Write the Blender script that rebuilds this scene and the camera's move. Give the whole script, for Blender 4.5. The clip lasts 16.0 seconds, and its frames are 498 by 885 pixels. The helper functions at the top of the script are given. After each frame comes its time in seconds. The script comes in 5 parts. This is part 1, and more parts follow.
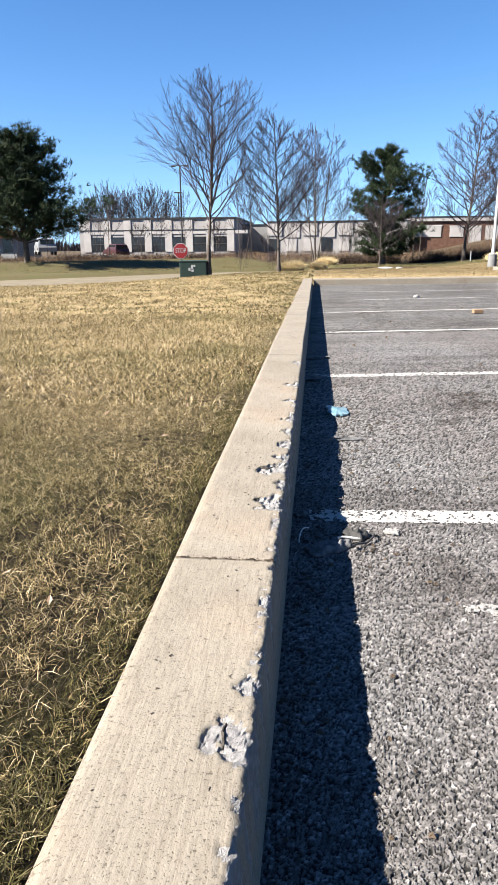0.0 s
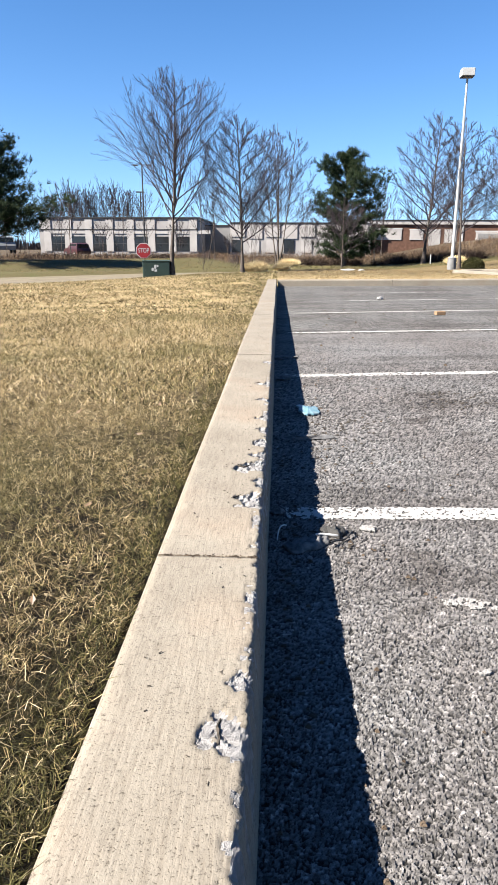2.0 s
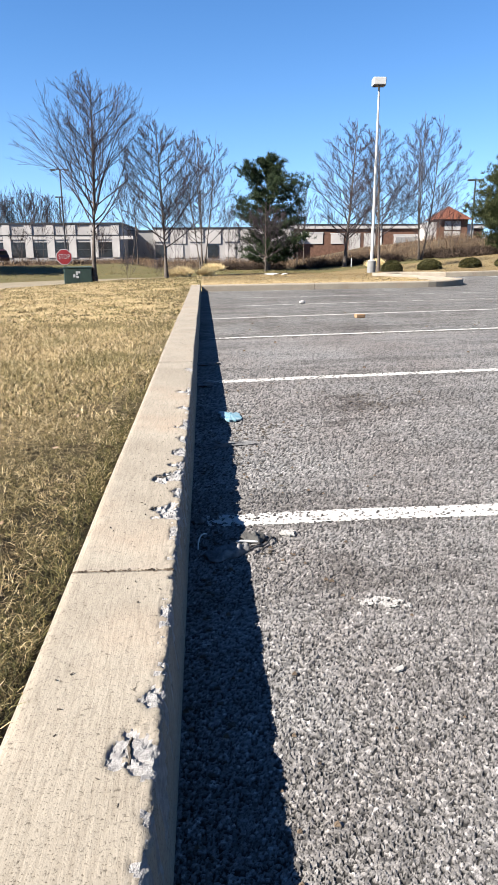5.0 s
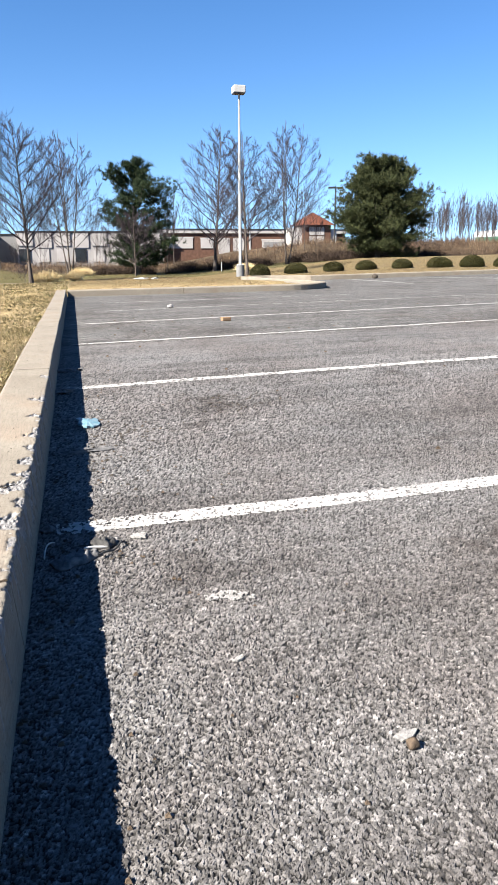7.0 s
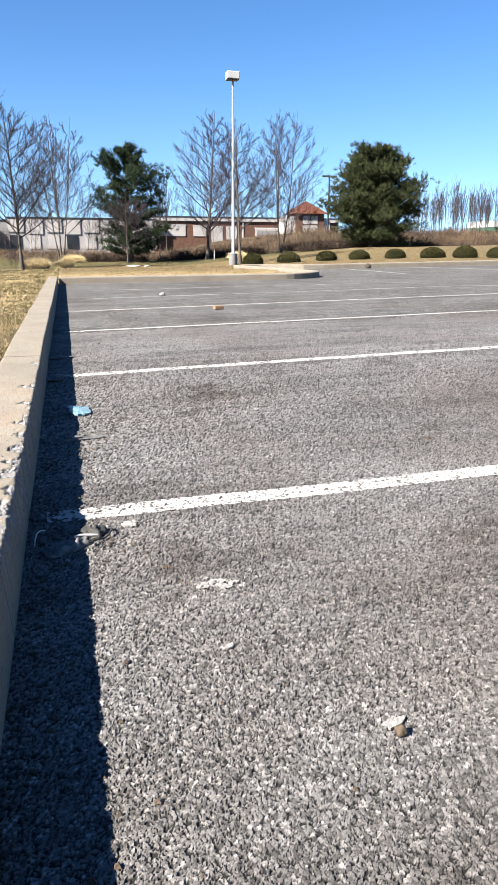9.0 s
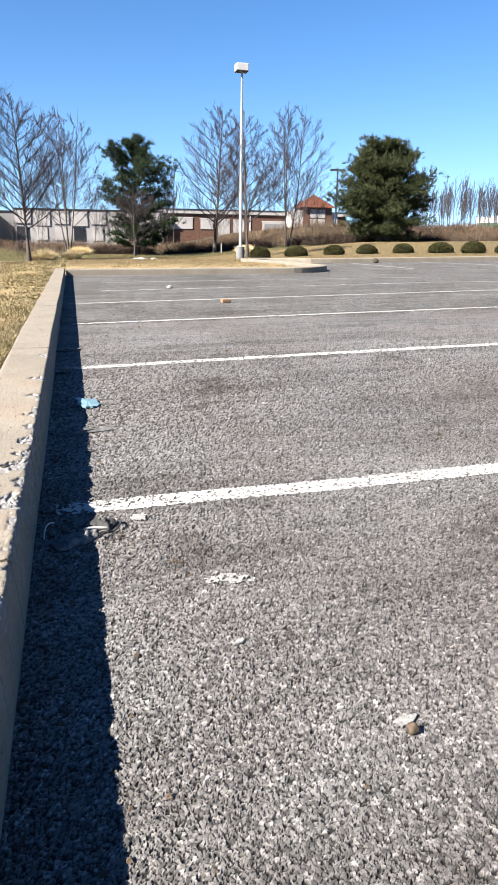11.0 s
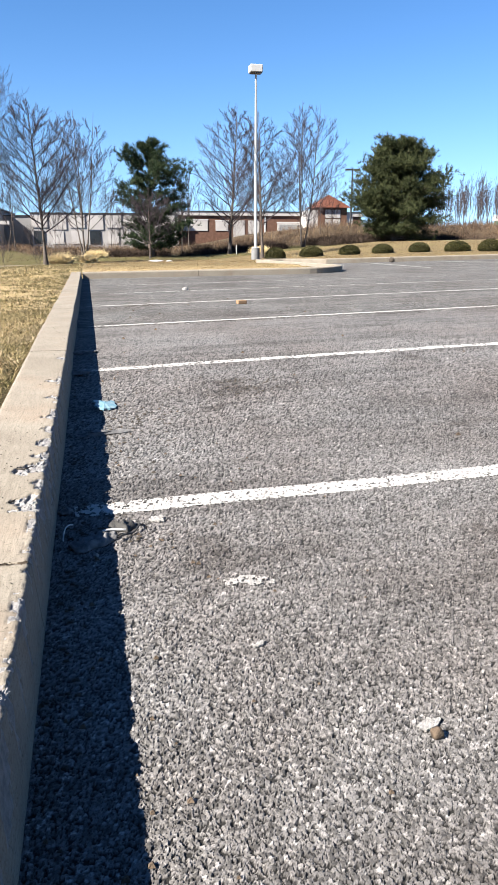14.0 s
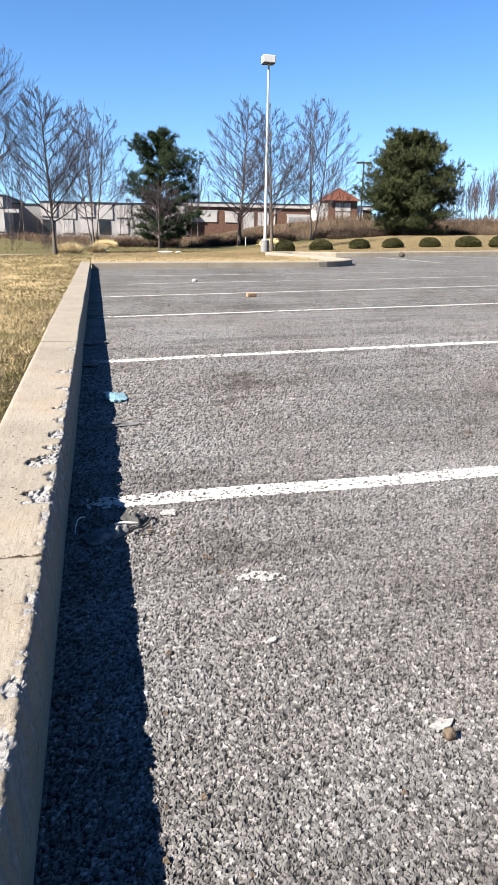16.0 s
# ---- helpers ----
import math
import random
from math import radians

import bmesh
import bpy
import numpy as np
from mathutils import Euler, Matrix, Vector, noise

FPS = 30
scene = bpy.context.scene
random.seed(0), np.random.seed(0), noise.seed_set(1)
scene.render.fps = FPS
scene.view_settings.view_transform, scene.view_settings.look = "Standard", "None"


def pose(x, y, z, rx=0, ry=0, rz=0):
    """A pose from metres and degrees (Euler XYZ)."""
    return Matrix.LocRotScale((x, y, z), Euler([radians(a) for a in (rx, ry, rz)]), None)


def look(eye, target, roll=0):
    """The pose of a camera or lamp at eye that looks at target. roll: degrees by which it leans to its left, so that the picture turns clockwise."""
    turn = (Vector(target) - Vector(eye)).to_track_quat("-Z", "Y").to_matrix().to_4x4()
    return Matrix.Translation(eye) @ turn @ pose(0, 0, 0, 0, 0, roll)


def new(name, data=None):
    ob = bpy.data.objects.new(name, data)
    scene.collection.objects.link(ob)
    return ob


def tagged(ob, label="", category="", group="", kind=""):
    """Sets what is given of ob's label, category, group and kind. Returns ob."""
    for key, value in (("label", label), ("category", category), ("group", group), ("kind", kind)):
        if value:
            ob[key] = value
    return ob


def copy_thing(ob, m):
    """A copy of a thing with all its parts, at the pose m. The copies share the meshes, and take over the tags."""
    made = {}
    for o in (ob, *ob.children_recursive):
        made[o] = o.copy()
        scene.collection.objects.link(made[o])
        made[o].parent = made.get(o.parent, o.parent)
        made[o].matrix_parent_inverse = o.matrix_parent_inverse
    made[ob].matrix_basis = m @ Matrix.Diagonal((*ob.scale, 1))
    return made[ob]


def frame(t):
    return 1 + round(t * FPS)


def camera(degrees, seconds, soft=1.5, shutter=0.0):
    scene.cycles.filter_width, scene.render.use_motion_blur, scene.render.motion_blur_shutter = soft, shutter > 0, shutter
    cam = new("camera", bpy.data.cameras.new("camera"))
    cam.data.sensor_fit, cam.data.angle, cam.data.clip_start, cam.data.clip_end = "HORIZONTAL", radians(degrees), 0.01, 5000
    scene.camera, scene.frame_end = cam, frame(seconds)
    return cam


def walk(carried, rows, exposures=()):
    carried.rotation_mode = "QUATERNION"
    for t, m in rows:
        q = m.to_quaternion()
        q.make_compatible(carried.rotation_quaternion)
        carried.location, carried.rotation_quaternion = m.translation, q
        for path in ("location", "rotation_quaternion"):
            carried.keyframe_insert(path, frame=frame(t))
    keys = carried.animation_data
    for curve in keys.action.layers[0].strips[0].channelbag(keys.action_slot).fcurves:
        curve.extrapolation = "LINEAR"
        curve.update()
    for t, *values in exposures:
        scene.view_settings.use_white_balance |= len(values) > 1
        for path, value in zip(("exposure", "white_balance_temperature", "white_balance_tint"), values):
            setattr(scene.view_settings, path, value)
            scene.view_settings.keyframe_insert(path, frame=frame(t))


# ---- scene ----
cam = camera(40.7, 16.0, soft=0.7)
PATH = [
    (0, (0.085, 0.437, 0.87), (-0.103, 2.347, 0.31), -0.5),
    (0.5, (0.032, 0.433, 0.87), (-0.11, 2.345, 0.3), 0.2),
    (1, (0.037, 0.438, 0.863), (-0.087, 2.348, 0.283), -0.1),
    (1.5, (0.041, 0.435, 0.862), (-0.061, 2.348, 0.286), 0.0),
    (2, (0.04, 0.43, 0.862), (-0.039, 2.349, 0.304), 0.2),
    (2.5, (0.046, 0.426, 0.868), (-0.016, 2.348, 0.32), 0.3),
    (3, (0.047, 0.429, 0.863), (-0.005, 2.353, 0.318), 0.2),
    (3.2, (0.042, 0.431, 0.863), (-0.009, 2.355, 0.317), 0.1),
    (5.3, (0.111, 0.426, 0.883), (0.299, 2.341, 0.338), -0.3),
    (5.5, (0.134, 0.413, 0.886), (0.37, 2.324, 0.348), -0.3),
    (6, (0.175, 0.391, 0.885), (0.528, 2.286, 0.355), -0.2),
    (6.5, (0.187, 0.393, 0.874), (0.622, 2.272, 0.345), -0.2),
    (7, (0.191, 0.389, 0.872), (0.665, 2.257, 0.336), -0.3),
    (7.5, (0.18, 0.386, 0.876), (0.673, 2.247, 0.332), -0.0),
    (8, (0.18, 0.397, 0.878), (0.677, 2.254, 0.327), 0.1),
    (8.5, (0.194, 0.391, 0.87), (0.691, 2.245, 0.31), 0.2),
    (11, (0.177, 0.403, 0.869), (0.658, 2.255, 0.285), 0.8),
    (11.5, (0.177, 0.409, 0.866), (0.646, 2.26, 0.269), 0.9),
    (12, (0.176, 0.409, 0.866), (0.634, 2.259, 0.259), 0.9),
    (12.5, (0.174, 0.41, 0.864), (0.626, 2.262, 0.258), 0.7),
    (13, (0.172, 0.408, 0.871), (0.618, 2.264, 0.274), 0.4),
    (13.5, (0.168, 0.411, 0.871), (0.609, 2.271, 0.283), 0.2),
    (14, (0.174, 0.415, 0.865), (0.608, 2.279, 0.284), -0.0),
    (14.5, (0.17, 0.413, 0.867), (0.605, 2.277, 0.284), 0.2),
    (15, (0.171, 0.408, 0.87), (0.606, 2.269, 0.282), 0.5),
    (15.5, (0.169, 0.419, 0.872), (0.601, 2.279, 0.277), 0.9),
    (16, (0.152, 0.424, 0.873), (0.569, 2.285, 0.271), 0.9),
]
walk(cam, [(t, look(eye, target, roll)) for t, eye, target, roll in PATH])


# ---- world, sun ----
SUN_EL, SUN_AZ = radians(39.2), radians(22)      # light comes from the lawn side, a little from behind
light_dir = Vector((math.cos(SUN_EL) * math.cos(SUN_AZ), math.cos(SUN_EL) * math.sin(SUN_AZ), -math.sin(SUN_EL)))
world = bpy.data.worlds.new("world")
scene.world = world
world.use_nodes = True
wn = world.node_tree
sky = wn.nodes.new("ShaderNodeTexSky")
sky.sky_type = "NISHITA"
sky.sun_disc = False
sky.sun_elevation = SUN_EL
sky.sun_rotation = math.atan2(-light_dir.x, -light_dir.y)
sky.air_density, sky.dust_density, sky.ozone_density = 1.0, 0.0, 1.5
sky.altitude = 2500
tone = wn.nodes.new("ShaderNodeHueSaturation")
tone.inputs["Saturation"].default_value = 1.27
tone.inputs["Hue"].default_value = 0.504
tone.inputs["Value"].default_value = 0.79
aim = wn.nodes.new("ShaderNodeTexCoord")
axes = wn.nodes.new("ShaderNodeSeparateXYZ")
wn.links.new(aim.outputs["Generated"], axes.inputs[0])
low = wn.nodes.new("ShaderNodeMath")
low.operation = "MULTIPLY"
low.inputs[1].default_value = -9.0
wn.links.new(axes.outputs["Z"], low.inputs[0])
fall = wn.nodes.new("ShaderNodeMath")
fall.operation = "EXPONENT"
wn.links.new(low.outputs[0], fall.inputs[0])
lifted = wn.nodes.new("ShaderNodeMath")
lifted.operation = "MULTIPLY_ADD"
lifted.inputs[1].default_value = 0.075
wn.links.new(fall.outputs[0], lifted.inputs[0])
wn.links.new(axes.outputs["Z"], lifted.inputs[2])
way_up = wn.nodes.new("ShaderNodeCombineXYZ")
for axis in ("X", "Y"):
    wn.links.new(axes.outputs[axis], way_up.inputs[axis])
wn.links.new(lifted.outputs[0], way_up.inputs["Z"])
wn.links.new(way_up.outputs[0], sky.inputs["Vector"])
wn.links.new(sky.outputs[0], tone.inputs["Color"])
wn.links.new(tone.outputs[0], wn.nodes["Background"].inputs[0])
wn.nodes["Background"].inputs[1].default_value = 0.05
sun_data = bpy.data.lights.new("sun", "SUN")
sun_data.energy, sun_data.angle, sun_data.color = 5.0, radians(0.53), (1.0, 0.93, 0.83)
sun = new("sun", sun_data)
sun.matrix_world = look((0, 0, 40), Vector((0, 0, 40)) + light_dir)
scene.view_settings.exposure = 2.44


# ---- materials ----
def mat(name, rough=0.8, metal=0.0):
    m = bpy.data.materials.new(name)
    m.use_nodes = True
    b = m.node_tree.nodes["Principled BSDF"]
    b.inputs["Roughness"].default_value, b.inputs["Metallic"].default_value = rough, metal
    return m, m.node_tree, b


def node(nt, kind, **vals):
    n = nt.nodes.new(kind)
    for k, v in vals.items():
        k = k.replace("_", " ")
        if k in n.inputs:
            n.inputs[k].default_value = v
    return n


def coords(nt):
    return nt.nodes.new("ShaderNodeTexCoord").outputs["Object"]


def noise_tex(nt, vec, scale, detail=4.0, rough=0.55):
    n = node(nt, "ShaderNodeTexNoise", Scale=scale, Detail=detail, Roughness=rough)
    nt.links.new(vec, n.inputs["Vector"])
    return n.outputs["Fac"]


def ramp(nt, fac, stops):
    r = nt.nodes.new("ShaderNodeValToRGB")
    e = r.color_ramp.elements
    while len(e) < len(stops):
        e.new(0.5)
    for el, (p, c) in zip(e, stops):
        el.position = p
        el.color = (*c, 1) if len(c) == 3 else c
    nt.links.new(fac, r.inputs[0])
    return r.outputs[0]


def mix(nt, fac, a, b, mode="MIX"):
    m = nt.nodes.new("ShaderNodeMix")
    m.data_type, m.blend_type = "RGBA", mode
    for sock, v in ((m.inputs[0], fac), (m.inputs[6], a), (m.inputs[7], b)):
        if isinstance(v, (int, float)):
            sock.default_value = v
        elif isinstance(v, tuple):
            sock.default_value = (*v, 1)
        else:
            nt.links.new(v, sock)
    return m.outputs[2]


def bump(nt, b, height, strength, dist):
    n = node(nt, "ShaderNodeBump", Strength=strength, Distance=dist)
    nt.links.new(height, n.inputs["Height"])
    nt.links.new(n.outputs[0], b.inputs["Normal"])


def simple(name, c1, c2, scale=6.0, rough=0.8, metal=0.0, bump_s=0.3, bump_d=0.004):
    m, nt, b = mat(name, rough, metal)
    if rough >= 0.8:
        b.inputs["Specular IOR Level"].default_value = 0.15
    v = coords(nt)
    f = noise_tex(nt, v, scale, 6)
    nt.links.new(ramp(nt, f, [(0.3, c1), (0.7, c2)]), b.inputs["Base Color"])
    if bump_s:
        bump(nt, b, noise_tex(nt, v, scale * 9, 4), bump_s, bump_d)
    return m


def island_mat(name, stops, rough=0.75, patch=None, scale=0.5, thin=0.0):
    m, nt, b = mat(name, rough)
    b.inputs["Specular IOR Level"].default_value = 0.15
    g = nt.nodes.new("ShaderNodeNewGeometry")
    c = ramp(nt, g.outputs["Random Per Island"], stops)
    if patch:
        f = ramp(nt, noise_tex(nt, coords(nt), scale, 5), [(0.49, (0, 0, 0)), (0.68, (1, 1, 1))])
        c = mix(nt, f, c, mix(nt, 0.5, c, patch))
    nt.links.new(c, b.inputs["Base Color"])
    if thin:                                # dry blades let some light through
        t = nt.nodes.new("ShaderNodeBsdfTranslucent")
        nt.links.new(c, t.inputs["Color"])
        k = nt.nodes.new("ShaderNodeMixShader")
        k.inputs[0].default_value = thin
        nt.links.new(b.outputs[0], k.inputs[1])
        nt.links.new(t.outputs[0], k.inputs[2])
        nt.links.new(k.outputs[0], nt.nodes["Material Output"].inputs["Surface"])
    return m


def asphalt_mat(name, relief):
    """Worn asphalt; with relief the tone of each stone comes from the mesh, else from cells of the same size."""
    m, nt, b = mat(name, 0.9)
    b.inputs["Specular IOR Level"].default_value = 0.25
    v = coords(nt)
    if relief:
        at_ = nt.nodes.new("ShaderNodeAttribute")
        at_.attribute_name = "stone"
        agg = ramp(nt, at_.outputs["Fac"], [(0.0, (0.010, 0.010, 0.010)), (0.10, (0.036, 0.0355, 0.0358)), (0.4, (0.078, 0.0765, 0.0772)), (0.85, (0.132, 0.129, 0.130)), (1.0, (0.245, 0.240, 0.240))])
        grain = ramp(nt, noise_tex(nt, v, 420, 3, 0.7), [(0.32, (0.62, 0.61, 0.60)), (0.5, (1.0, 1.0, 1.0)), (0.68, (1.3, 1.29, 1.28))])
        base = mix(nt, 1.0, agg, grain, "MULTIPLY")
        bump(nt, b, noise_tex(nt, v, 420, 3, 0.7), 0.7, 0.002)
    else:
        vor = node(nt, "ShaderNodeTexVoronoi", Scale=85.0)
        nt.links.new(v, vor.inputs["Vector"])
        tone_ = nt.nodes.new("ShaderNodeSeparateColor")
        nt.links.new(vor.outputs["Color"], tone_.inputs[0])
        agg = ramp(nt, tone_.outputs[0], [(0.0, (0.012, 0.012, 0.012)), (0.35, (0.046, 0.0457, 0.0455)), (0.65, (0.078, 0.0775, 0.077)), (1.0, (0.16, 0.158, 0.156))])
        clots = ramp(nt, noise_tex(nt, v, 11, 6, 0.85), [(0.36, (0.38, 0.37, 0.365)), (0.5, (1.0, 1.0, 1.0)), (0.66, (1.4, 1.39, 1.38))])
        base = mix(nt, 1.0, agg, clots, "MULTIPLY")
        bump(nt, b, noise_tex(nt, v, 60, 4, 0.8), 0.8, 0.010)
    streak = node(nt, "ShaderNodeMapping")
    streak.inputs["Scale"].default_value = (0.35, 1.6, 1.0)
    nt.links.new(v, streak.inputs["Vector"])
    worn = ramp(nt, noise_tex(nt, streak.outputs[0], 1.3, 7, 0.7), [(0.34, (0.55, 0.535, 0.525)), (0.50, (1.0, 1.0, 1.0)), (0.68, (1.28, 1.275, 1.27))])
    base = mix(nt, 1.0, base, worn, "MULTIPLY")
    big = ramp(nt, noise_tex(nt, v, 0.45, 6, 0.62), [(0.34, (0.74, 0.71, 0.69)), (0.56, (1.0, 1.0, 1.0))])
    base = mix(nt, 1.0, base, big, "MULTIPLY")
    warm = ramp(nt, noise_tex(nt, v, 0.9, 4, 0.6), [(0.4, (1.0, 0.965, 0.945)), (0.64, (1, 1, 0.995))])
    base = mix(nt, 1.0, base, warm, "MULTIPLY")
    spots = ramp(nt, noise_tex(nt, v, 1.7, 7, 0.72), [(0.33, (0.45, 0.42, 0.40)), (0.42, (1, 1, 1))])
    base = mix(nt, 1.0, base, spots, "MULTIPLY")
    nt.links.new(base, b.inputs["Base Color"])
    return m


def concrete_mat(name, tint, pale):
    m, nt, b = mat(name, 0.9)
    b.inputs["Specular IOR Level"].default_value = 0.25
    v = coords(nt)
    mp = node(nt, "ShaderNodeMapping")
    mp.inputs["Scale"].default_value = (1.0, 0.07, 1.0)
    nt.links.new(v, mp.inputs["Vector"])
    broom = noise_tex(nt, mp.outputs[0], 190, 4, 0.7)
    blot = noise_tex(nt, v, 3.2, 6, 0.6)
    grit = noise_tex(nt, v, 330, 2)
    c = ramp(nt, blot, [(0.3, tint), (0.68, pale)])
    c = mix(nt, 1.0, c, ramp(nt, broom, [(0.30, (0.76, 0.74, 0.72)), (0.55, (1, 1, 1)), (0.72, (1.07, 1.07, 1.07))]), "MULTIPLY")
    c = mix(nt, 1.0, c, ramp(nt, grit, [(0.31, (0.38, 0.36, 0.34)), (0.41, (1, 1, 1))]), "MULTIPLY")
    pock = noise_tex(nt, v, 125, 3, 0.6)
    c = mix(nt, 1.0, c, ramp(nt, pock, [(0.29, (0.42, 0.40, 0.38)), (0.37, (1, 1, 1)), (0.66, (1.12, 1.11, 1.10))]), "MULTIPLY")
    rust = ramp(nt, noise_tex(nt, v, 3.1, 5), [(0.50, (0, 0, 0)), (0.74, (1, 1, 1))])
    c = mix(nt, mix(nt, 0.4, (0, 0, 0), rust), c, mix(nt, 1.0, c, (1.0, 0.80, 0.68), "MULTIPLY"))
    nt.links.new(c, b.inputs["Base Color"])
    bump(nt, b, mix(nt, 0.4, mix(nt, 0.35, broom, grit), pock), 0.55, 0.004)
    return m


def paint_mat():
    m, nt, b = mat("road_paint", 0.75)
    v = coords(nt)
    n1 = noise_tex(nt, v, 9, 6, 0.7)
    c = ramp(nt, n1, [(0.3, (0.19, 0.185, 0.178)), (0.55, (0.26, 0.254, 0.246))])
    nt.links.new(c, b.inputs["Base Color"])
    bump(nt, b, noise_tex(nt, v, 120, 3), 0.6, 0.004)
    return m


def lawn_soil():
    """Thatch: straw litter over dark earth, thin green in places."""
    m, nt, b = mat("lawn_thatch", 0.95)
    b.inputs["Specular IOR Level"].default_value = 0.1
    v = coords(nt)
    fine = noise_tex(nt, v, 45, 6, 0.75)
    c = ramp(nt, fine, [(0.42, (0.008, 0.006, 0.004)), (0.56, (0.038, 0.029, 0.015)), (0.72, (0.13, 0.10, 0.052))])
    g = ramp(nt, noise_tex(nt, v, 1.1, 5), [(0.50, (0, 0, 0)), (0.66, (0.5, 0.5, 0.5))])
    c = mix(nt, g, c, (0.045, 0.046, 0.012))
    axes = nt.nodes.new("ShaderNodeSeparateXYZ")
    nt.links.new(v, axes.inputs[0])
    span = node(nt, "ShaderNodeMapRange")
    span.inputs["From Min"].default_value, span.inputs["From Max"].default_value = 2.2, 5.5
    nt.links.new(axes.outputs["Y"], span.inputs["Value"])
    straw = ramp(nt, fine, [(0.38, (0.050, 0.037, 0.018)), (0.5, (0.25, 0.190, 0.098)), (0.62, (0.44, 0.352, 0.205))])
    thin = node(nt, "ShaderNodeMapRange")
    for key, val in (("From Min", 20.0), ("From Max", 26.0), ("To Min", 1.0), ("To Max", 0.35)):
        thin.inputs[key].default_value = val
    nt.links.new(axes.outputs["Y"], thin.inputs["Value"])
    both = nt.nodes.new("ShaderNodeMath")
    both.operation = "MULTIPLY"
    nt.links.new(span.outputs[0], both.inputs[0])
    nt.links.new(thin.outputs[0], both.inputs[1])
    c = mix(nt, both.outputs[0], c, straw)     # straw tones take over along y from 2.2 to 5.5, weaker past 20
    nt.links.new(c, b.inputs["Base Color"])
    bump(nt, b, fine, 1.0, 0.03)
    return m


M = {}
M["asphalt"] = asphalt_mat("asphalt", False)
M["asphalt_near"] = asphalt_mat("asphalt_near", True)
M["kerb"] = concrete_mat("kerb_concrete", (0.130, 0.114, 0.093), (0.166, 0.150, 0.125))
M["broken"] = simple("broken_concrete", (0.155, 0.150, 0.150), (0.26, 0.254, 0.252), 55, 0.95, 0, 1.0, 0.006)
M["paint"] = paint_mat()
M["road"] = simple("pale_road", (0.092, 0.078, 0.056), (0.135, 0.115, 0.083), 2, 0.9, 0, 0.4, 0.01)
M["soil"] = lawn_soil()
M["green_turf"] = simple("thin_green_turf", (0.060, 0.047, 0.022), (0.052, 0.050, 0.018), 0.8, 0.95, 0, 1.0, 0.03)
M["bank"] = simple("bank_litter", (0.0324, 0.0234, 0.0156), (0.0696, 0.051, 0.0306), 0.9, 0.95, 0, 1.0, 0.05)
M["grass"] = island_mat("dry_grass_blades", [(0.0, (0.026, 0.020, 0.009)), (0.3, (0.115, 0.084, 0.038)), (0.65, (0.27, 0.207, 0.110)), (1.0, (0.44, 0.365, 0.24))], 0.75, (0.054, 0.059, 0.016), 1.3, 0.2)
M["olive_grass"] = island_mat("olive_grass_blades", [(0.0, (0.012, 0.012, 0.005)), (0.5, (0.046, 0.043, 0.014)), (0.85, (0.095, 0.084, 0.028)), (1.0, (0.19, 0.155, 0.07))], 0.75, None, 1.3, 0.2)
M["weed"] = island_mat("dead_weeds", [(0.0, (0.022, 0.014, 0.010)), (0.5, (0.066, 0.042, 0.028)), (0.85, (0.125, 0.086, 0.054)), (1.0, (0.20, 0.148, 0.092))], 0.85)
M["bramble"] = island_mat("dark_brambles", [(0.0, (0.0132, 0.009, 0.0078)), (0.6, (0.033, 0.0228, 0.018)), (1.0, (0.072, 0.051, 0.036))], 0.9)
M["distance"] = island_mat("far_woods", [(0.0, (0.03, 0.0252, 0.0252)), (1.0, (0.072, 0.06, 0.0588))], 0.95)
M["tuft"] = island_mat("straw_tuft", [(0.0, (0.40, 0.31, 0.16)), (1.0, (0.62, 0.51, 0.31))], 0.8, None, 0.5, 0.2)
M["bark"] = simple("bark", (0.0372, 0.0306, 0.0264), (0.087, 0.0732, 0.0642), 8, 0.95, 0, 0.8, 0.01)
M["twig"] = simple("twig_bark", (0.020, 0.016, 0.018), (0.038, 0.030, 0.034), 3, 0.9, 0, 0)
M["pine"] = island_mat("pine_needles", [(0.0, (0.006, 0.012, 0.006)), (0.5, (0.012, 0.0222, 0.0096)), (0.85, (0.0246, 0.0366, 0.0156)), (1.0, (0.036, 0.0456, 0.018))], 0.85)
M["pine_olive"] = island_mat("olive_pine_needles", [(0.0, (0.0084, 0.012, 0.0048)), (0.5, (0.0198, 0.0252, 0.009)), (0.85, (0.0348, 0.0408, 0.0144)), (1.0, (0.0468, 0.051, 0.0198))], 0.85)
M["box"] = island_mat("shrub_leaves", [(0.0, (0.009, 0.010, 0.003)), (0.6, (0.024, 0.024, 0.006)), (1.0, (0.048, 0.040, 0.012))], 0.6)
M["white"] = simple("white_panel", (0.25, 0.238, 0.232), (0.31, 0.298, 0.290), 0.7, 0.85, 0, 0.2, 0.01)
M["grey"] = simple("grey_panel", (0.1344, 0.1344, 0.1386), (0.1716, 0.1716, 0.1716), 0.8, 0.85, 0, 0.2, 0.01)
M["brick"] = simple("brown_brick", (0.0654, 0.0348, 0.0246), (0.102, 0.057, 0.0408), 3, 0.9, 0, 0.4, 0.01)
M["redroof"] = simple("red_roof", (0.06, 0.021, 0.0132), (0.096, 0.036, 0.0216), 3, 0.8, 0, 0.3, 0.01)
M["glass"] = simple("window_glass", (0.0084, 0.009, 0.0108), (0.0186, 0.0204, 0.0222), 0.5, 0.12, 0, 0)
M["metal"] = simple("painted_metal", (0.2694, 0.2694, 0.2652), (0.3102, 0.3102, 0.306), 3, 0.45, 0.0, 0.1, 0.001)
M["darkmetal"] = simple("dark_metal", (0.012, 0.012, 0.0132), (0.0246, 0.0246, 0.0246), 3, 0.5, 0.2, 0)
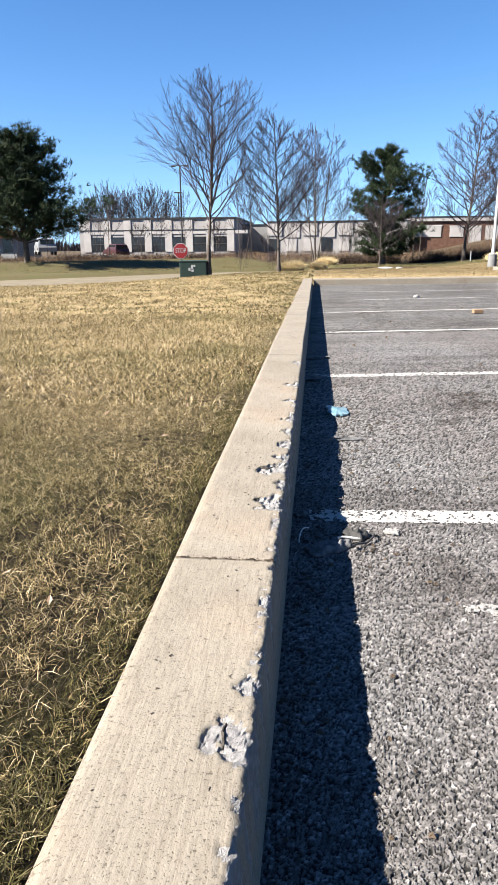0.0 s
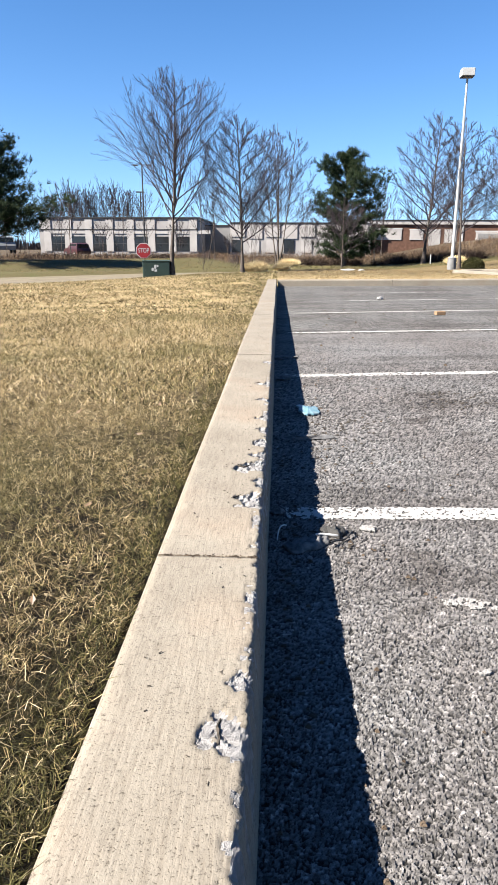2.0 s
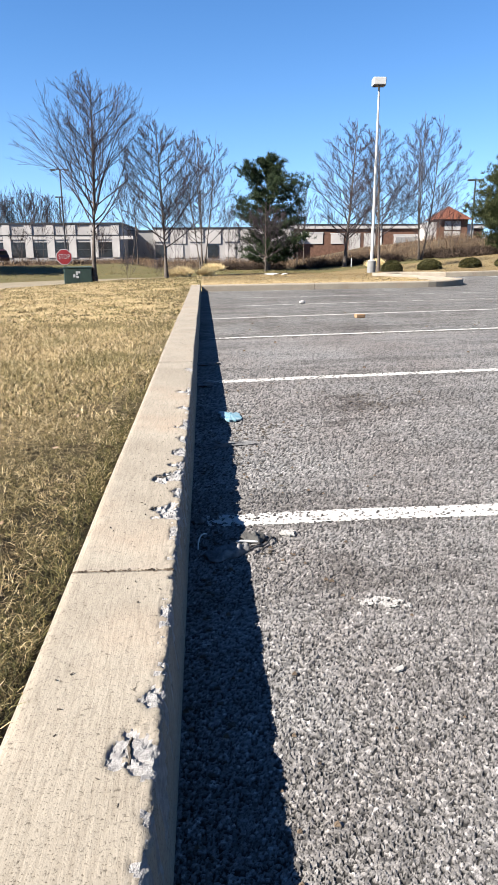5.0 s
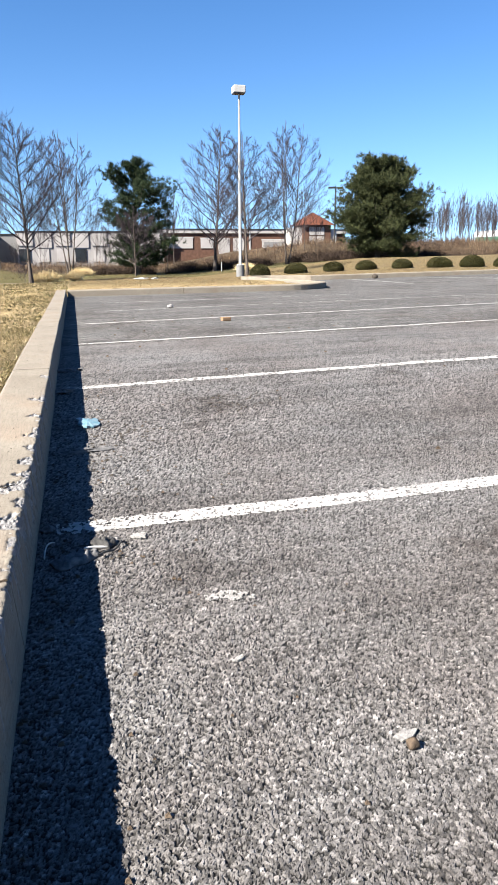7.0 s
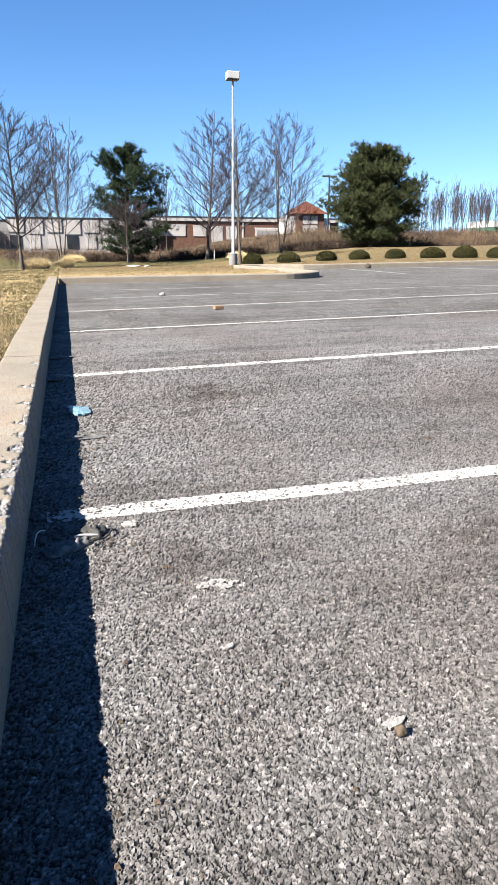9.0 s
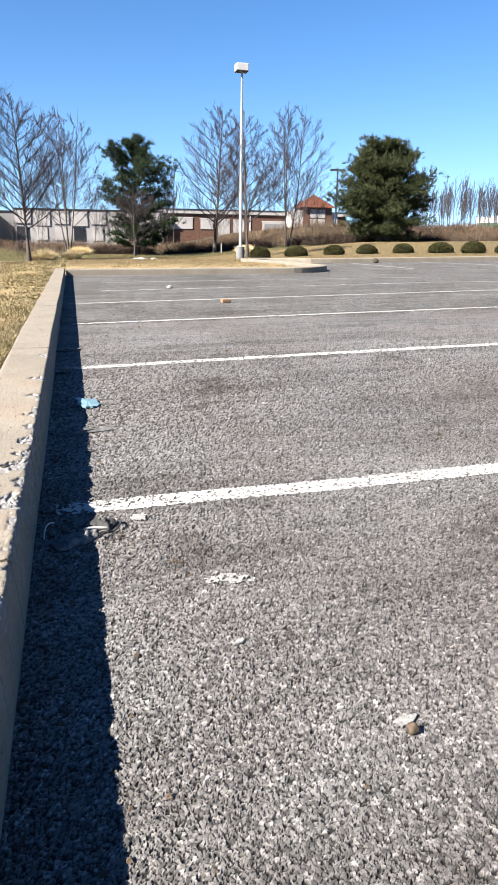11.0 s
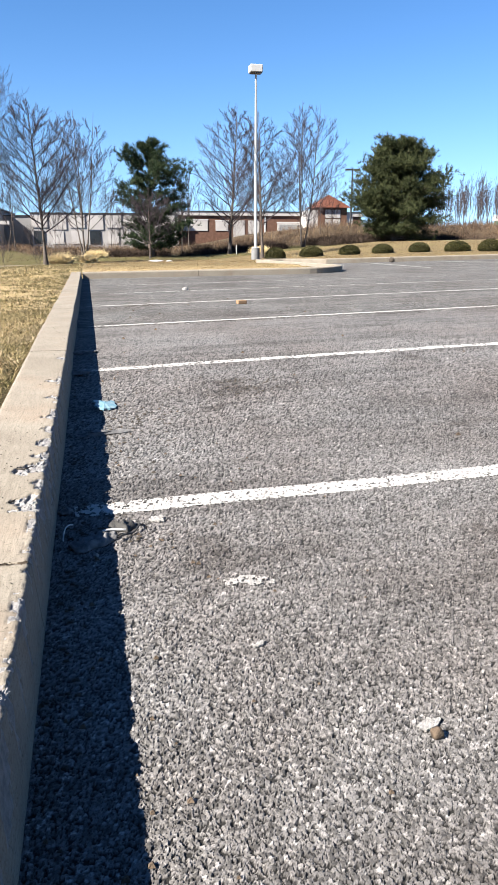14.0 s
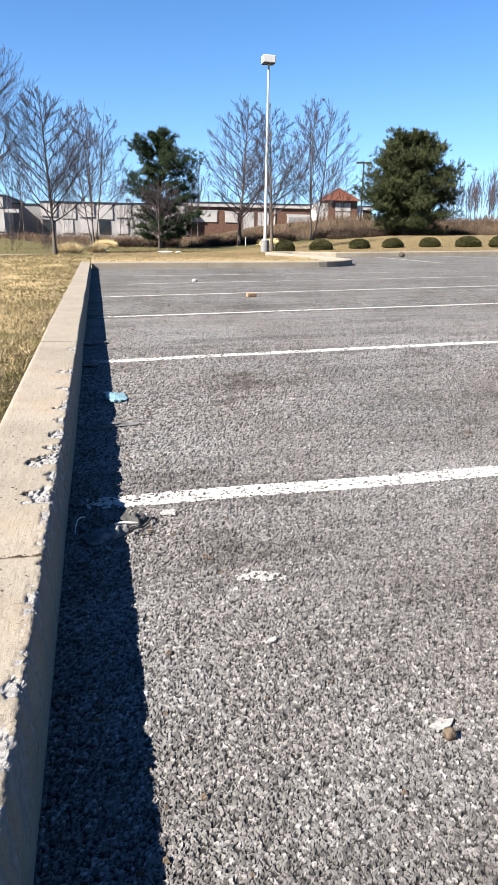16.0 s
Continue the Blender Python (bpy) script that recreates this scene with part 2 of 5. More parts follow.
M["green"] = simple("green_steel", (0.0066, 0.0186, 0.0132), (0.012, 0.0288, 0.0204), 2, 0.5, 0, 0.1, 0.002)
M["red"] = simple("sign_red", (0.1716, 0.0048, 0.0072), (0.2124, 0.0084, 0.0102), 3, 0.45, 0, 0)
M["footing"] = simple("grey_footing", (0.102, 0.105, 0.108), (0.144, 0.144, 0.144), 5, 0.9, 0, 0.5, 0.004)
M["panel_grey"] = simple("grey_white_panel", (0.205, 0.195, 0.192), (0.255, 0.245, 0.24), 0.6, 0.85, 0, 0.2, 0.01)
M["green_wall"] = simple("green_cladding", (0.012, 0.057, 0.0366), (0.0204, 0.0774, 0.0492), 1, 0.6, 0, 0)
M["verge"] = island_mat("brown_verge", [(0.0, (0.0816, 0.0528, 0.0246)), (0.5, (0.147, 0.102, 0.0492)), (1.0, (0.2124, 0.1632, 0.09))], 0.8)
M["green_blade"] = island_mat("thin_green_grass", [(0.0, (0.040, 0.037, 0.013)), (0.5, (0.068, 0.062, 0.022)), (1.0, (0.15, 0.115, 0.052))], 0.8)
M["signwhite"] = simple("sign_white", (0.318, 0.318, 0.318), (0.3426, 0.3426, 0.3426), 3, 0.5, 0, 0)


# ---- mesh helpers ----
def mesh_object(name, verts, faces, material, parent=None, label="", smooth=False):
    me = bpy.data.meshes.new(name)
    if isinstance(verts, np.ndarray):
        verts = verts.tolist()
    me.from_pydata(verts, [], faces.tolist() if isinstance(faces, np.ndarray) else faces)
    me.materials.append(material)
    if smooth:
        me.polygons.foreach_set("use_smooth", [True] * len(me.polygons))
    ob = new(name, me)
    ob.parent = parent
    if label:
        tagged(ob, label)
    return ob


def tri_mesh(name, verts, material, parent=None, label=""):
    """A mesh of loose triangles from an array of n x 3 x 3."""
    n = len(verts)
    me = bpy.data.meshes.new(name)
    me.vertices.add(n * 3)
    me.vertices.foreach_set("co", np.ascontiguousarray(verts, np.float32).ravel())
    me.loops.add(n * 3)
    me.loops.foreach_set("vertex_index", np.arange(n * 3, dtype=np.int32))
    me.polygons.add(n)
    me.polygons.foreach_set("loop_start", np.arange(0, n * 3, 3, dtype=np.int32))
    me.update(calc_edges=True)
    me.materials.append(material)
    ob = new(name, me)
    ob.parent = parent
    if label:
        tagged(ob, label)
    return ob


def part(name, bm, material, parent=None, label="", smooth=False):
    bmesh.ops.recalc_face_normals(bm, faces=bm.faces)
    me = bpy.data.meshes.new(name)
    bm.to_mesh(me)
    bm.free()
    me.materials.append(material)
    if smooth:
        me.polygons.foreach_set("use_smooth", [True] * len(me.polygons))
    ob = new(name, me)
    ob.parent = parent
    if label:
        tagged(ob, label)
    return ob


def empty(name, m, label, category, group="", kind=""):
    e = new(name)
    e.matrix_world = m
    return tagged(e, label, category, group, kind)


def box(bm, size, at=(0, 0, 0), bevel=0.0, rz=0.0, rx=0.0):
    r = bmesh.ops.create_cube(bm, size=1.0)
    vs = r["verts"]
    bmesh.ops.scale(bm, vec=size, verts=vs)
    if bevel:
        es = list({e for v in vs for e in v.link_edges})
        out = bmesh.ops.bevel(bm, geom=es, offset=bevel, segments=2, affect="EDGES", profile=0.5)
        vs = list({v for f in out["faces"] for v in f.verts} | {v for v in vs if v.is_valid})
    bmesh.ops.transform(bm, matrix=pose(*at, rx, 0, rz), verts=vs)
    return vs


def cyl(bm, r1, r2, h, at=(0, 0, 0), seg=16, rx=0.0, ry=0.0):
    r = bmesh.ops.create_cone(bm, cap_ends=True, segments=seg, radius1=r1, radius2=r2, depth=h)
    bmesh.ops.transform(bm, matrix=pose(*at, rx, ry, 0) @ Matrix.Translation((0, 0, h / 2)), verts=r["verts"])
    return r["verts"]


class Tubes:
    """Gathers many tapering tubes into one mesh."""

    def __init__(self):
        self.v, self.f = [], []

    def add(self, pts, rad, k):
        n0 = len(self.v)
        ring = [(math.cos(2 * math.pi * i / k), math.sin(2 * math.pi * i / k)) for i in range(k)]
        for i, (p, r) in enumerate(zip(pts, rad)):
            d = (pts[min(i + 1, len(pts) - 1)] - pts[max(i - 1, 0)]).normalized()
            a = d.orthogonal().normalized() if abs(d.z) > 0.95 else d.cross(Vector((0, 0, 1))).normalized()
            b = d.cross(a)
            for c, s in ring:
                self.v.append(tuple(p + a * (c * r) + b * (s * r)))
        for i in range(len(pts) - 1):
            for j in range(k):
                q = (j + 1) % k
                self.f.append((n0 + i * k + j, n0 + i * k + q, n0 + (i + 1) * k + q, n0 + (i + 1) * k + j))


def smooth(a, b, v):
    t = np.clip((np.asarray(v, float) - a) / (b - a), 0, 1)
    return t * t * (3 - 2 * t)


# ---- shape of the land ----
KERB_H, KERB_W, ARRIS = 0.18, 0.234, 0.007
ROAD_X = [-60, -13, -9.5, -5.5, 0, 6, 22, 80]
ROAD_Y = [-10, 33, 36.5, 41, 44, 45, 47, 52]


def road_q(x, y):
    """Metres across the road from its middle line."""
    x, y = np.asarray(x, float), np.asarray(y, float)
    slope = (np.interp(x + 1, ROAD_X, ROAD_Y) - np.interp(x - 1, ROAD_X, ROAD_Y)) / 2
    return (y - np.interp(x, ROAD_X, ROAD_Y)) / np.sqrt(1 + slope * slope)


def dip(y):
    return -0.12 * smooth(3, 18, y)


def lot_z(x, y):
    x, y = np.asarray(x, float), np.asarray(y, float)
    rise = 0.02 * np.clip(x, 0, 8) * smooth(2, 6, y) * (1 - 0.5 * smooth(11, 18, y))
    return dip(y) + rise + 0.018 * np.clip(x - 8, 0, 40) * smooth(10, 24, y)


def land_z(x, y):
    """Lawn, verge, the sunken road's bed, the far grass and the weedy bank."""
    x, y = np.asarray(x, float), np.asarray(y, float)
    q = road_q(x, y)
    right = smooth(6, 26, x)
    lawn = 0.165 + dip(y) - np.clip(y - 18, 0, 22) * 0.028 * (1 - 0.5 * smooth(-6, 4, x))
    isl = lot_z(x, np.minimum(y, 25.3)) + 0.150 + np.clip(y - 25.3, 0, 10) * np.clip(-0.03 + 0.0075 * (x - 8), -0.04, 0.04)
    lawn = lawn - 0.35 * smooth(3, 10, -x) * smooth(10, 24, y)
    near = lawn + (isl - lawn) * smooth(5, 8.5, x) * smooth(18.6, 24, y)
    road = -0.75 + 0.6 * right
    far = -0.55 + 1.05 * right + (0.4 + 1.2 * smooth(12, 27, x)) * smooth(14.5, 22, q) - 0.3 * smooth(30, 50, q)
    far = far + 0.5 * smooth(7, 14, q) * (1 - smooth(14.5, 22, q) * 0.8) * (1 - smooth(-7, -2, x))
    z = near + (road - near) * smooth(-5.5, -3.2, q)
    return z + (far - z) * smooth(3.2, 5.0, q)


def in_lot(x, y):
    """True where the asphalt of the parking lot lies."""
    x, y = np.asarray(x, float), np.asarray(y, float)
    nose = (x > 5.9) & (y > 18.6) & (y < 22.0) & ((x - 5.9) ** 2 + (y - 20.3) ** 2 > 1.7 ** 2)
    back = (y >= 20.3) & (y < 26.6) & (x > 7.6 - (y - 20.3) * 0.17) & (y < 25.3 + np.clip(9.0 - x, 0, 1.3))
    return ((x > -0.06) & (y < 18.6)) | nose | back | ((x > 7.2) & (y < 25.3))


# ---- ground ----
def ground():
    xs = np.concatenate([[-900, -300, -140, -80, -50], np.arange(-34, -8, 1.0), np.arange(-8, -0.4, 0.4), [-0.23, -0.05], np.arange(0.4, 5, 0.4), np.arange(5, 9.6, 0.1), np.arange(9.6, 60, 1.0), [64, 80, 120, 200, 400, 900]])
    ys = np.concatenate([[-300, -80, -30, -12], np.arange(-6, 18.3, 0.4), [18.59, 18.82], np.arange(19, 27.2, 0.1), np.arange(27.2, 50, 0.4), np.arange(50, 76, 0.8), np.arange(76, 110, 4.0), [130, 180, 300, 700, 1500]])
    gx, gy = np.meshgrid(xs, ys)
    z = land_z(gx, gy)
    rng = np.random.default_rng(3)
    z = z + rng.normal(0, 0.006, z.shape)
    sunk = in_lot(gx, gy) | in_lot(gx, gy - 0.14) | in_lot(gx + 0.14, gy) | in_lot(gx + 0.1, gy - 0.1)
    z = np.where(sunk, np.minimum(z, lot_z(gx, gy) - 0.25), z)
    n, m = gx.shape
    verts = np.stack([gx.ravel(), gy.ravel(), z.ravel()], 1)
    i = np.arange(n * m).reshape(n, m)
    faces = np.stack([i[:-1, :-1].ravel(), i[:-1, 1:].ravel(), i[1:, 1:].ravel(), i[1:, :-1].ravel()], 1)
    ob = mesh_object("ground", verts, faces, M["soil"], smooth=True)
    ob.data.materials.append(M["green_turf"])
    ob.data.materials.append(M["bank"])
    mid = verts[faces].mean(1)
    q = road_q(mid[:, 0], mid[:, 1]) + rng.normal(0, 0.5, len(mid))
    idx = np.where(q > 15.0, 2, np.where(q > 2, 1, 0)).astype(np.int32)
    ob.data.polygons.foreach_set("material_index", idx)
    return tagged(ob, "dry winter lawn and earth sloping to the road", "ground", kind="structure")


def sheet(name, xs, ys, zf, material, lift=0.0):
    gx, gy = np.meshgrid(xs, ys)
    z = zf(gx, gy) + lift
    n, m = gx.shape
    i = np.arange(n * m).reshape(n, m)
    faces = np.stack([i[:-1, :-1].ravel(), i[:-1, 1:].ravel(), i[1:, 1:].ravel(), i[1:, :-1].ravel()], 1)
    return mesh_object(name, np.stack([gx.ravel(), gy.ravel(), z.ravel()], 1), faces, material, smooth=True)


ground()
def road():
    xs = np.concatenate([np.arange(-30, 30, 0.5), np.arange(30, 80, 2.0)])
    verts, faces = [], []
    for x in xs:
        yc = float(np.interp(x, ROAD_X, ROAD_Y))
        sl = float(np.interp(x + 1, ROAD_X, ROAD_Y) - np.interp(x - 1, ROAD_X, ROAD_Y)) / 2
        ln = math.hypot(1, sl)
        for k in (-3.1, -1.5, 0, 1.5, 3.1):
            px, py = x - sl / ln * k, yc + k / ln
            verts.append((px, py, float(land_z(px, py)) + 0.05))
    faces = [(i * 5 + j, i * 5 + j + 5, i * 5 + j + 6, i * 5 + j + 1) for i in range(len(xs) - 1) for j in range(4)]
    return tagged(mesh_object("road", verts, faces, M["road"]), "pale worn asphalt road behind the lawn", "road", kind="structure")


road()
NEAR_END = 7.6                              # up to here the stones of the asphalt are modelled


def cells(x, y, size, seed):
    """Jittered cells in the plane: how far a place lies inside its cell (0 at the edge), and the cell's random number."""
    gx, gy = np.floor(x / size), np.floor(y / size)
    d1, d2, own = np.full(x.shape, 9.0), np.full(x.shape, 9.0), np.zeros(x.shape)
    for i in (-1, 0, 1):
        for j in (-1, 0, 1):
            cx, cy = gx + i, gy + j
            h1, h2, h3 = (np.abs(np.sin(cx * a + cy * c + seed) * 43758.5453) % 1 for a, c in ((127.1, 311.7), (269.5, 183.3), (419.2, 371.9)))
            d = np.hypot(x / size - cx - 0.1 - 0.8 * h1, y / size - cy - 0.1 - 0.8 * h2)
            near = d < d1
            d2 = np.where(near, d1, np.minimum(d2, d))
            own = np.where(near, h3, own)
            d1 = np.where(near, d, d1)
    return d2 - d1, own


def stones(x, y):
    """Height of the worn aggregate below the lot's level, and its tone: 0 for bitumen, up to 1 for the palest stone."""
    e1, r1 = cells(x, y, 0.0078, 1.3)
    e2, r2 = cells(x + 3.3, y + 1.7, 0.0048, 4.1)
    coarse = np.clip((e1 - 0.06) / 0.12, 0, 1) * (0.55 + 0.45 * r1) * (r1 > 0.34)
    fine = np.clip((e2 - 0.06) / 0.16, 0, 1) * (0.20 + 0.55 * r2) * (r2 > 0.25)
    top = np.maximum(coarse, fine)
    r = np.where(coarse >= fine, (r1 * 7.3) % 1, (r2 * 5.7) % 1)
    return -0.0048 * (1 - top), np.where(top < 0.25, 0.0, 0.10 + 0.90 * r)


def near_lot():
    """The stretch of asphalt before the eye, every stone in relief; the mesh widens with the distance."""
    k = np.linspace(0.95 ** -0.6, NEAR_END ** -0.6, 710)
    ys = k ** (-1 / 0.6)
    u = np.linspace(0, 1, 445)
    gy = np.repeat(ys[:, None], len(u), 1)
    gx = -0.02 + u[None, :] * (0.06 + 0.735 * gy)
    rng = np.random.default_rng(12)
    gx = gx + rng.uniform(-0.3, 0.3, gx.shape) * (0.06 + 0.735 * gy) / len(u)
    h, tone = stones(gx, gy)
    even = 0.55 * smooth(4.2, NEAR_END, gy)     # contrast of tone and relief fades with distance
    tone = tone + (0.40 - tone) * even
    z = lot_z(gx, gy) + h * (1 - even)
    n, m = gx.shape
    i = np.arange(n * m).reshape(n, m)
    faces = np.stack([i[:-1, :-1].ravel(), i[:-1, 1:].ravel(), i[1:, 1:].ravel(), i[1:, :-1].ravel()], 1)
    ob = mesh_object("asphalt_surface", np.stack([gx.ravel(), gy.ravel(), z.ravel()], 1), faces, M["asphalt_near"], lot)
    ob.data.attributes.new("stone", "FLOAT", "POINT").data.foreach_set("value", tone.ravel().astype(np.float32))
    return ob


def lot_base(x, y):
    """The coarse sheet lies just under the modelled stones."""
    return lot_z(x, y) - np.where((y > 0.97) & (y < NEAR_END - 0.02) & (x < 0.735 * y - 0.1), 0.02, 0.002)


lot = sheet("parking_lot", np.concatenate([np.arange(-0.02, 12, 0.15), np.arange(12, 60, 2.0)]), np.concatenate([np.arange(-14, 0, 2), np.arange(0, 7.5, 0.25), [7.55, 7.59], np.arange(8, 25.5, 0.5)]), lot_base, M["asphalt"])
near_lot()
tagged(lot, "worn grey asphalt parking lot with exposed pale aggregate", "parking lot", kind="structure")


# ---- kerbs ----
CHIPS = [(-0.024, 1.245, 0.055, 0.008), (-0.006, 1.215, 0.03, 0.007), (-0.010, 1.375, 0.026, 0.010), (-0.026, 2.21, 0.056, 0.012), (-0.026, 2.50, 0.062, 0.015), (-0.008, 2.62, 0.045, 0.013),
         (-0.004, 2.34, 0.034, 0.011), (-0.004, 2.78, 0.045, 0.012), (-0.004, 2.95, 0.04, 0.011), (-0.006, 3.15, 0.05, 0.012), (-0.008, 3.5, 0.045, 0.011), (-0.026, 3.88, 0.05, 0.012), (-0.01, 1.80, 0.02, 0.006), (-0.012, 4.6, 0.05, 0.01),
         (0.003, 1.06, 0.022, 0.006), (0.002, 1.13, 0.02, 0.006), (0.004, 0.97, 0.022, 0.006), (0.0, 1.48, 0.016, 0.005), (0.0, 1.62, 0.014, 0.005), (-0.001, 1.93, 0.016, 0.005), (0.0, 2.05, 0.015, 0.005), (0.0, 2.36, 0.018, 0.005)]


def kerb_section(y0, y1, step, parent, fine):
    """One cast length of the long kerb: broom-finished top, rounded worn arris, slightly leaning face."""
    prof = [(-KERB_W, -0.20), (-KERB_W, KERB_H - 0.012), (-KERB_W + 0.006, KERB_H - 0.003), (-KERB_W + 0.02, KERB_H)]
    prof += [(x, KERB_H) for x in np.linspace(-KERB_W + 0.035, ARRIS - 0.018, 40 if fine else 3)]
    prof += [(ARRIS - 0.013 + 0.013 * math.sin(a), KERB_H - 0.013 + 0.013 * math.cos(a)) for a in np.linspace(0.15, 1.45, 6 if fine else 4)]
    prof += [(ARRIS + 0.001 + 0.014 * k, KERB_H - 0.018 - (KERB_H - 0.018) * k) for k in np.linspace(0.1, 1, 8 if fine else 2)] + [(0.024, -0.2)]
    ys = np.linspace(y0, y1, max(2, int((y1 - y0) / step)))
    verts, dmg = [], []
    for y in ys:
        for x, z in prof:
            d = 0.0
            if fine and z > 0.06 and x > -0.16:
                for cx, cy, cr, cd in CHIPS:
                    rr = math.hypot((x - cx - ARRIS) * 1.1, y - cy) / cr
                    if rr < 1.5:
                        rr += 0.8 * noise.noise(Vector((x * 30, y * 30, z * 30 + 7))) + 0.3 * noise.noise(Vector((x * 90, y * 90, 2.0)))
                        d = max(d, cd * min(1.0, (1 - rr) * 4) * (0.75 + 0.9 * noise.noise(Vector((x * 70, y * 70, 3.0))) + 0.35 * noise.noise(Vector((x * 150, y * 150, 8.0)))) if rr < 1 else 0)
                if x > ARRIS - 0.024 and z > KERB_H - 0.035:
                    w = noise.noise(Vector((3.1, y * 7, 0))) + 0.9 * noise.noise(Vector((x * 50, y * 55, z * 50)))
                    d = max(d, 0.0062 * max(0, w + 0.12))
            nx = ny = nz = 0.0
            if d:
                j = noise.noise_vector(Vector((x * 60, y * 60, z * 60))) * 0.35 * d
                nx, ny, nz = -0.55 * d + j.x, j.y, -0.8 * d + j.z
            w = 0.004 * noise.noise(Vector((x * 1.5, y * 2.2, z * 3))) if fine else 0
            wob = 0.006 * noise.noise(Vector((0.4, y * 0.8, 5.0)))
            yy = y
            if fine and x > ARRIS - 0.02 and z > KERB_H - 0.03:
                j = noise.noise_vector(Vector((x * 160, y * 160, z * 160)))
                nx, nz = nx + 0.0030 * j.x, nz + 0.0026 * j.z
            verts.append((x + nx + wob, yy + ny, z + nz + w + float(dip(y))))
            dmg.append(d > 0.0019)
    n, m = len(ys), len(prof)
    faces = [(i * m + j, i * m + j + 1, (i + 1) * m + j + 1, (i + 1) * m + j) for i in range(n - 1) for j in range(m - 1)]
    faces += [tuple(range(m))[::-1], tuple((n - 1) * m + j for j in range(m))]
    ob = mesh_object("kerb_section", verts, faces, M["kerb"], parent, smooth=fine)
    ob.data.materials.append(M["broken"])
    for p in ob.data.polygons:
        if sum(dmg[v] for v in p.vertices) >= 3:
            p.material_index = 1
            p.use_smooth = False
    return ob


long_kerb = empty("kerb", pose(0, 0, 0), "long cast concrete kerb with chipped edge beside the lawn", "kerb", kind="structure")
JOINTS = [-5.0, -1.2, 1.838, 4.9, 7.95, 11.0, 14.05, 17.1, 18.6]
for a, b in zip(JOINTS[:-1], JOINTS[1:]):
    near = a > -2 and b < 5.5
    kerb_section(a + 0.004, b - 0.004, 0.0066 if near else 0.1, long_kerb, near)


def swept_kerb(name, path, face_side, label, step=3.0):
    """A kerb of cast lengths along a path on the lot; face_side: +1 when the lot is on the left of the way along the path."""
    e = empty(name, pose(0, 0, 0), label, "kerb", kind="structure")
    pts = [Vector(p) for p in path]
    prof = [(0.0, -0.15), (0.0, 0.13), (0.008, 0.15), (0.03, 0.163), (0.19, 0.165), (0.20, 0.15), (0.20, -0.15)]
    run, cur = 0.0, [0]
    groups = []
    for i in range(1, len(pts)):
        run += (pts[i] - pts[i - 1]).length
        cur.append(i)
        if run >= step or i == len(pts) - 1:
            groups.append(cur)
            cur, run = [i], 0.0
    for g in groups:
        verts = []
        for c, i in enumerate(g):
            d = (pts[min(i + 1, len(pts) - 1)] - pts[max(i - 1, 0)]).normalized()
            side = Vector((d.y, -d.x)) * face_side
            p = pts[i] + d * (0.004 if c == 0 else -0.004 if c == len(g) - 1 else 0)
            for u, z in prof:
                q = p + side * u
                verts.append((q.x, q.y, z + float(lot_z(p.x, p.y))))
        m, n = len(prof), len(g)
        faces = [(i * m + j, i * m + j + 1, (i + 1) * m + j + 1, (i + 1) * m + j) for i in range(n - 1) for j in range(m - 1)]
        faces += [tuple(range(m))[::-1], tuple((n - 1) * m + j for j in range(m))]
        ob = mesh_object("kerb_section", verts, faces, M["kerb"], e)
        bm = bmesh.new()
        bm.from_mesh(ob.data)
        bmesh.ops.recalc_face_normals(bm, faces=bm.faces)
        bm.to_mesh(ob.data)
        bm.free()
    return e


isl = [(x, 18.6) for x in np.arange(0.03, 5.9, 0.2)] + [(5.9 + 1.7 * math.sin(a), 20.3 - 1.7 * math.cos(a)) for a in np.linspace(0, 1.5, 12)]
isl += [(7.6 - (y - 20.3) * 0.17, y) for y in np.arange(20.6, 26.4, 0.5)]
swept_kerb("kerb", isl, -1, "pale concrete kerb round the grass island", 2.9)
swept_kerb("kerb", [(6.9, 26.5), (7.6, 26.5), (8.2, 26.1), (9.0, 25.4)] + [(x, 25.3) for x in np.arange(9.8, 46, 1.0)], -1, "pale concrete kerb below the clipped shrubs")




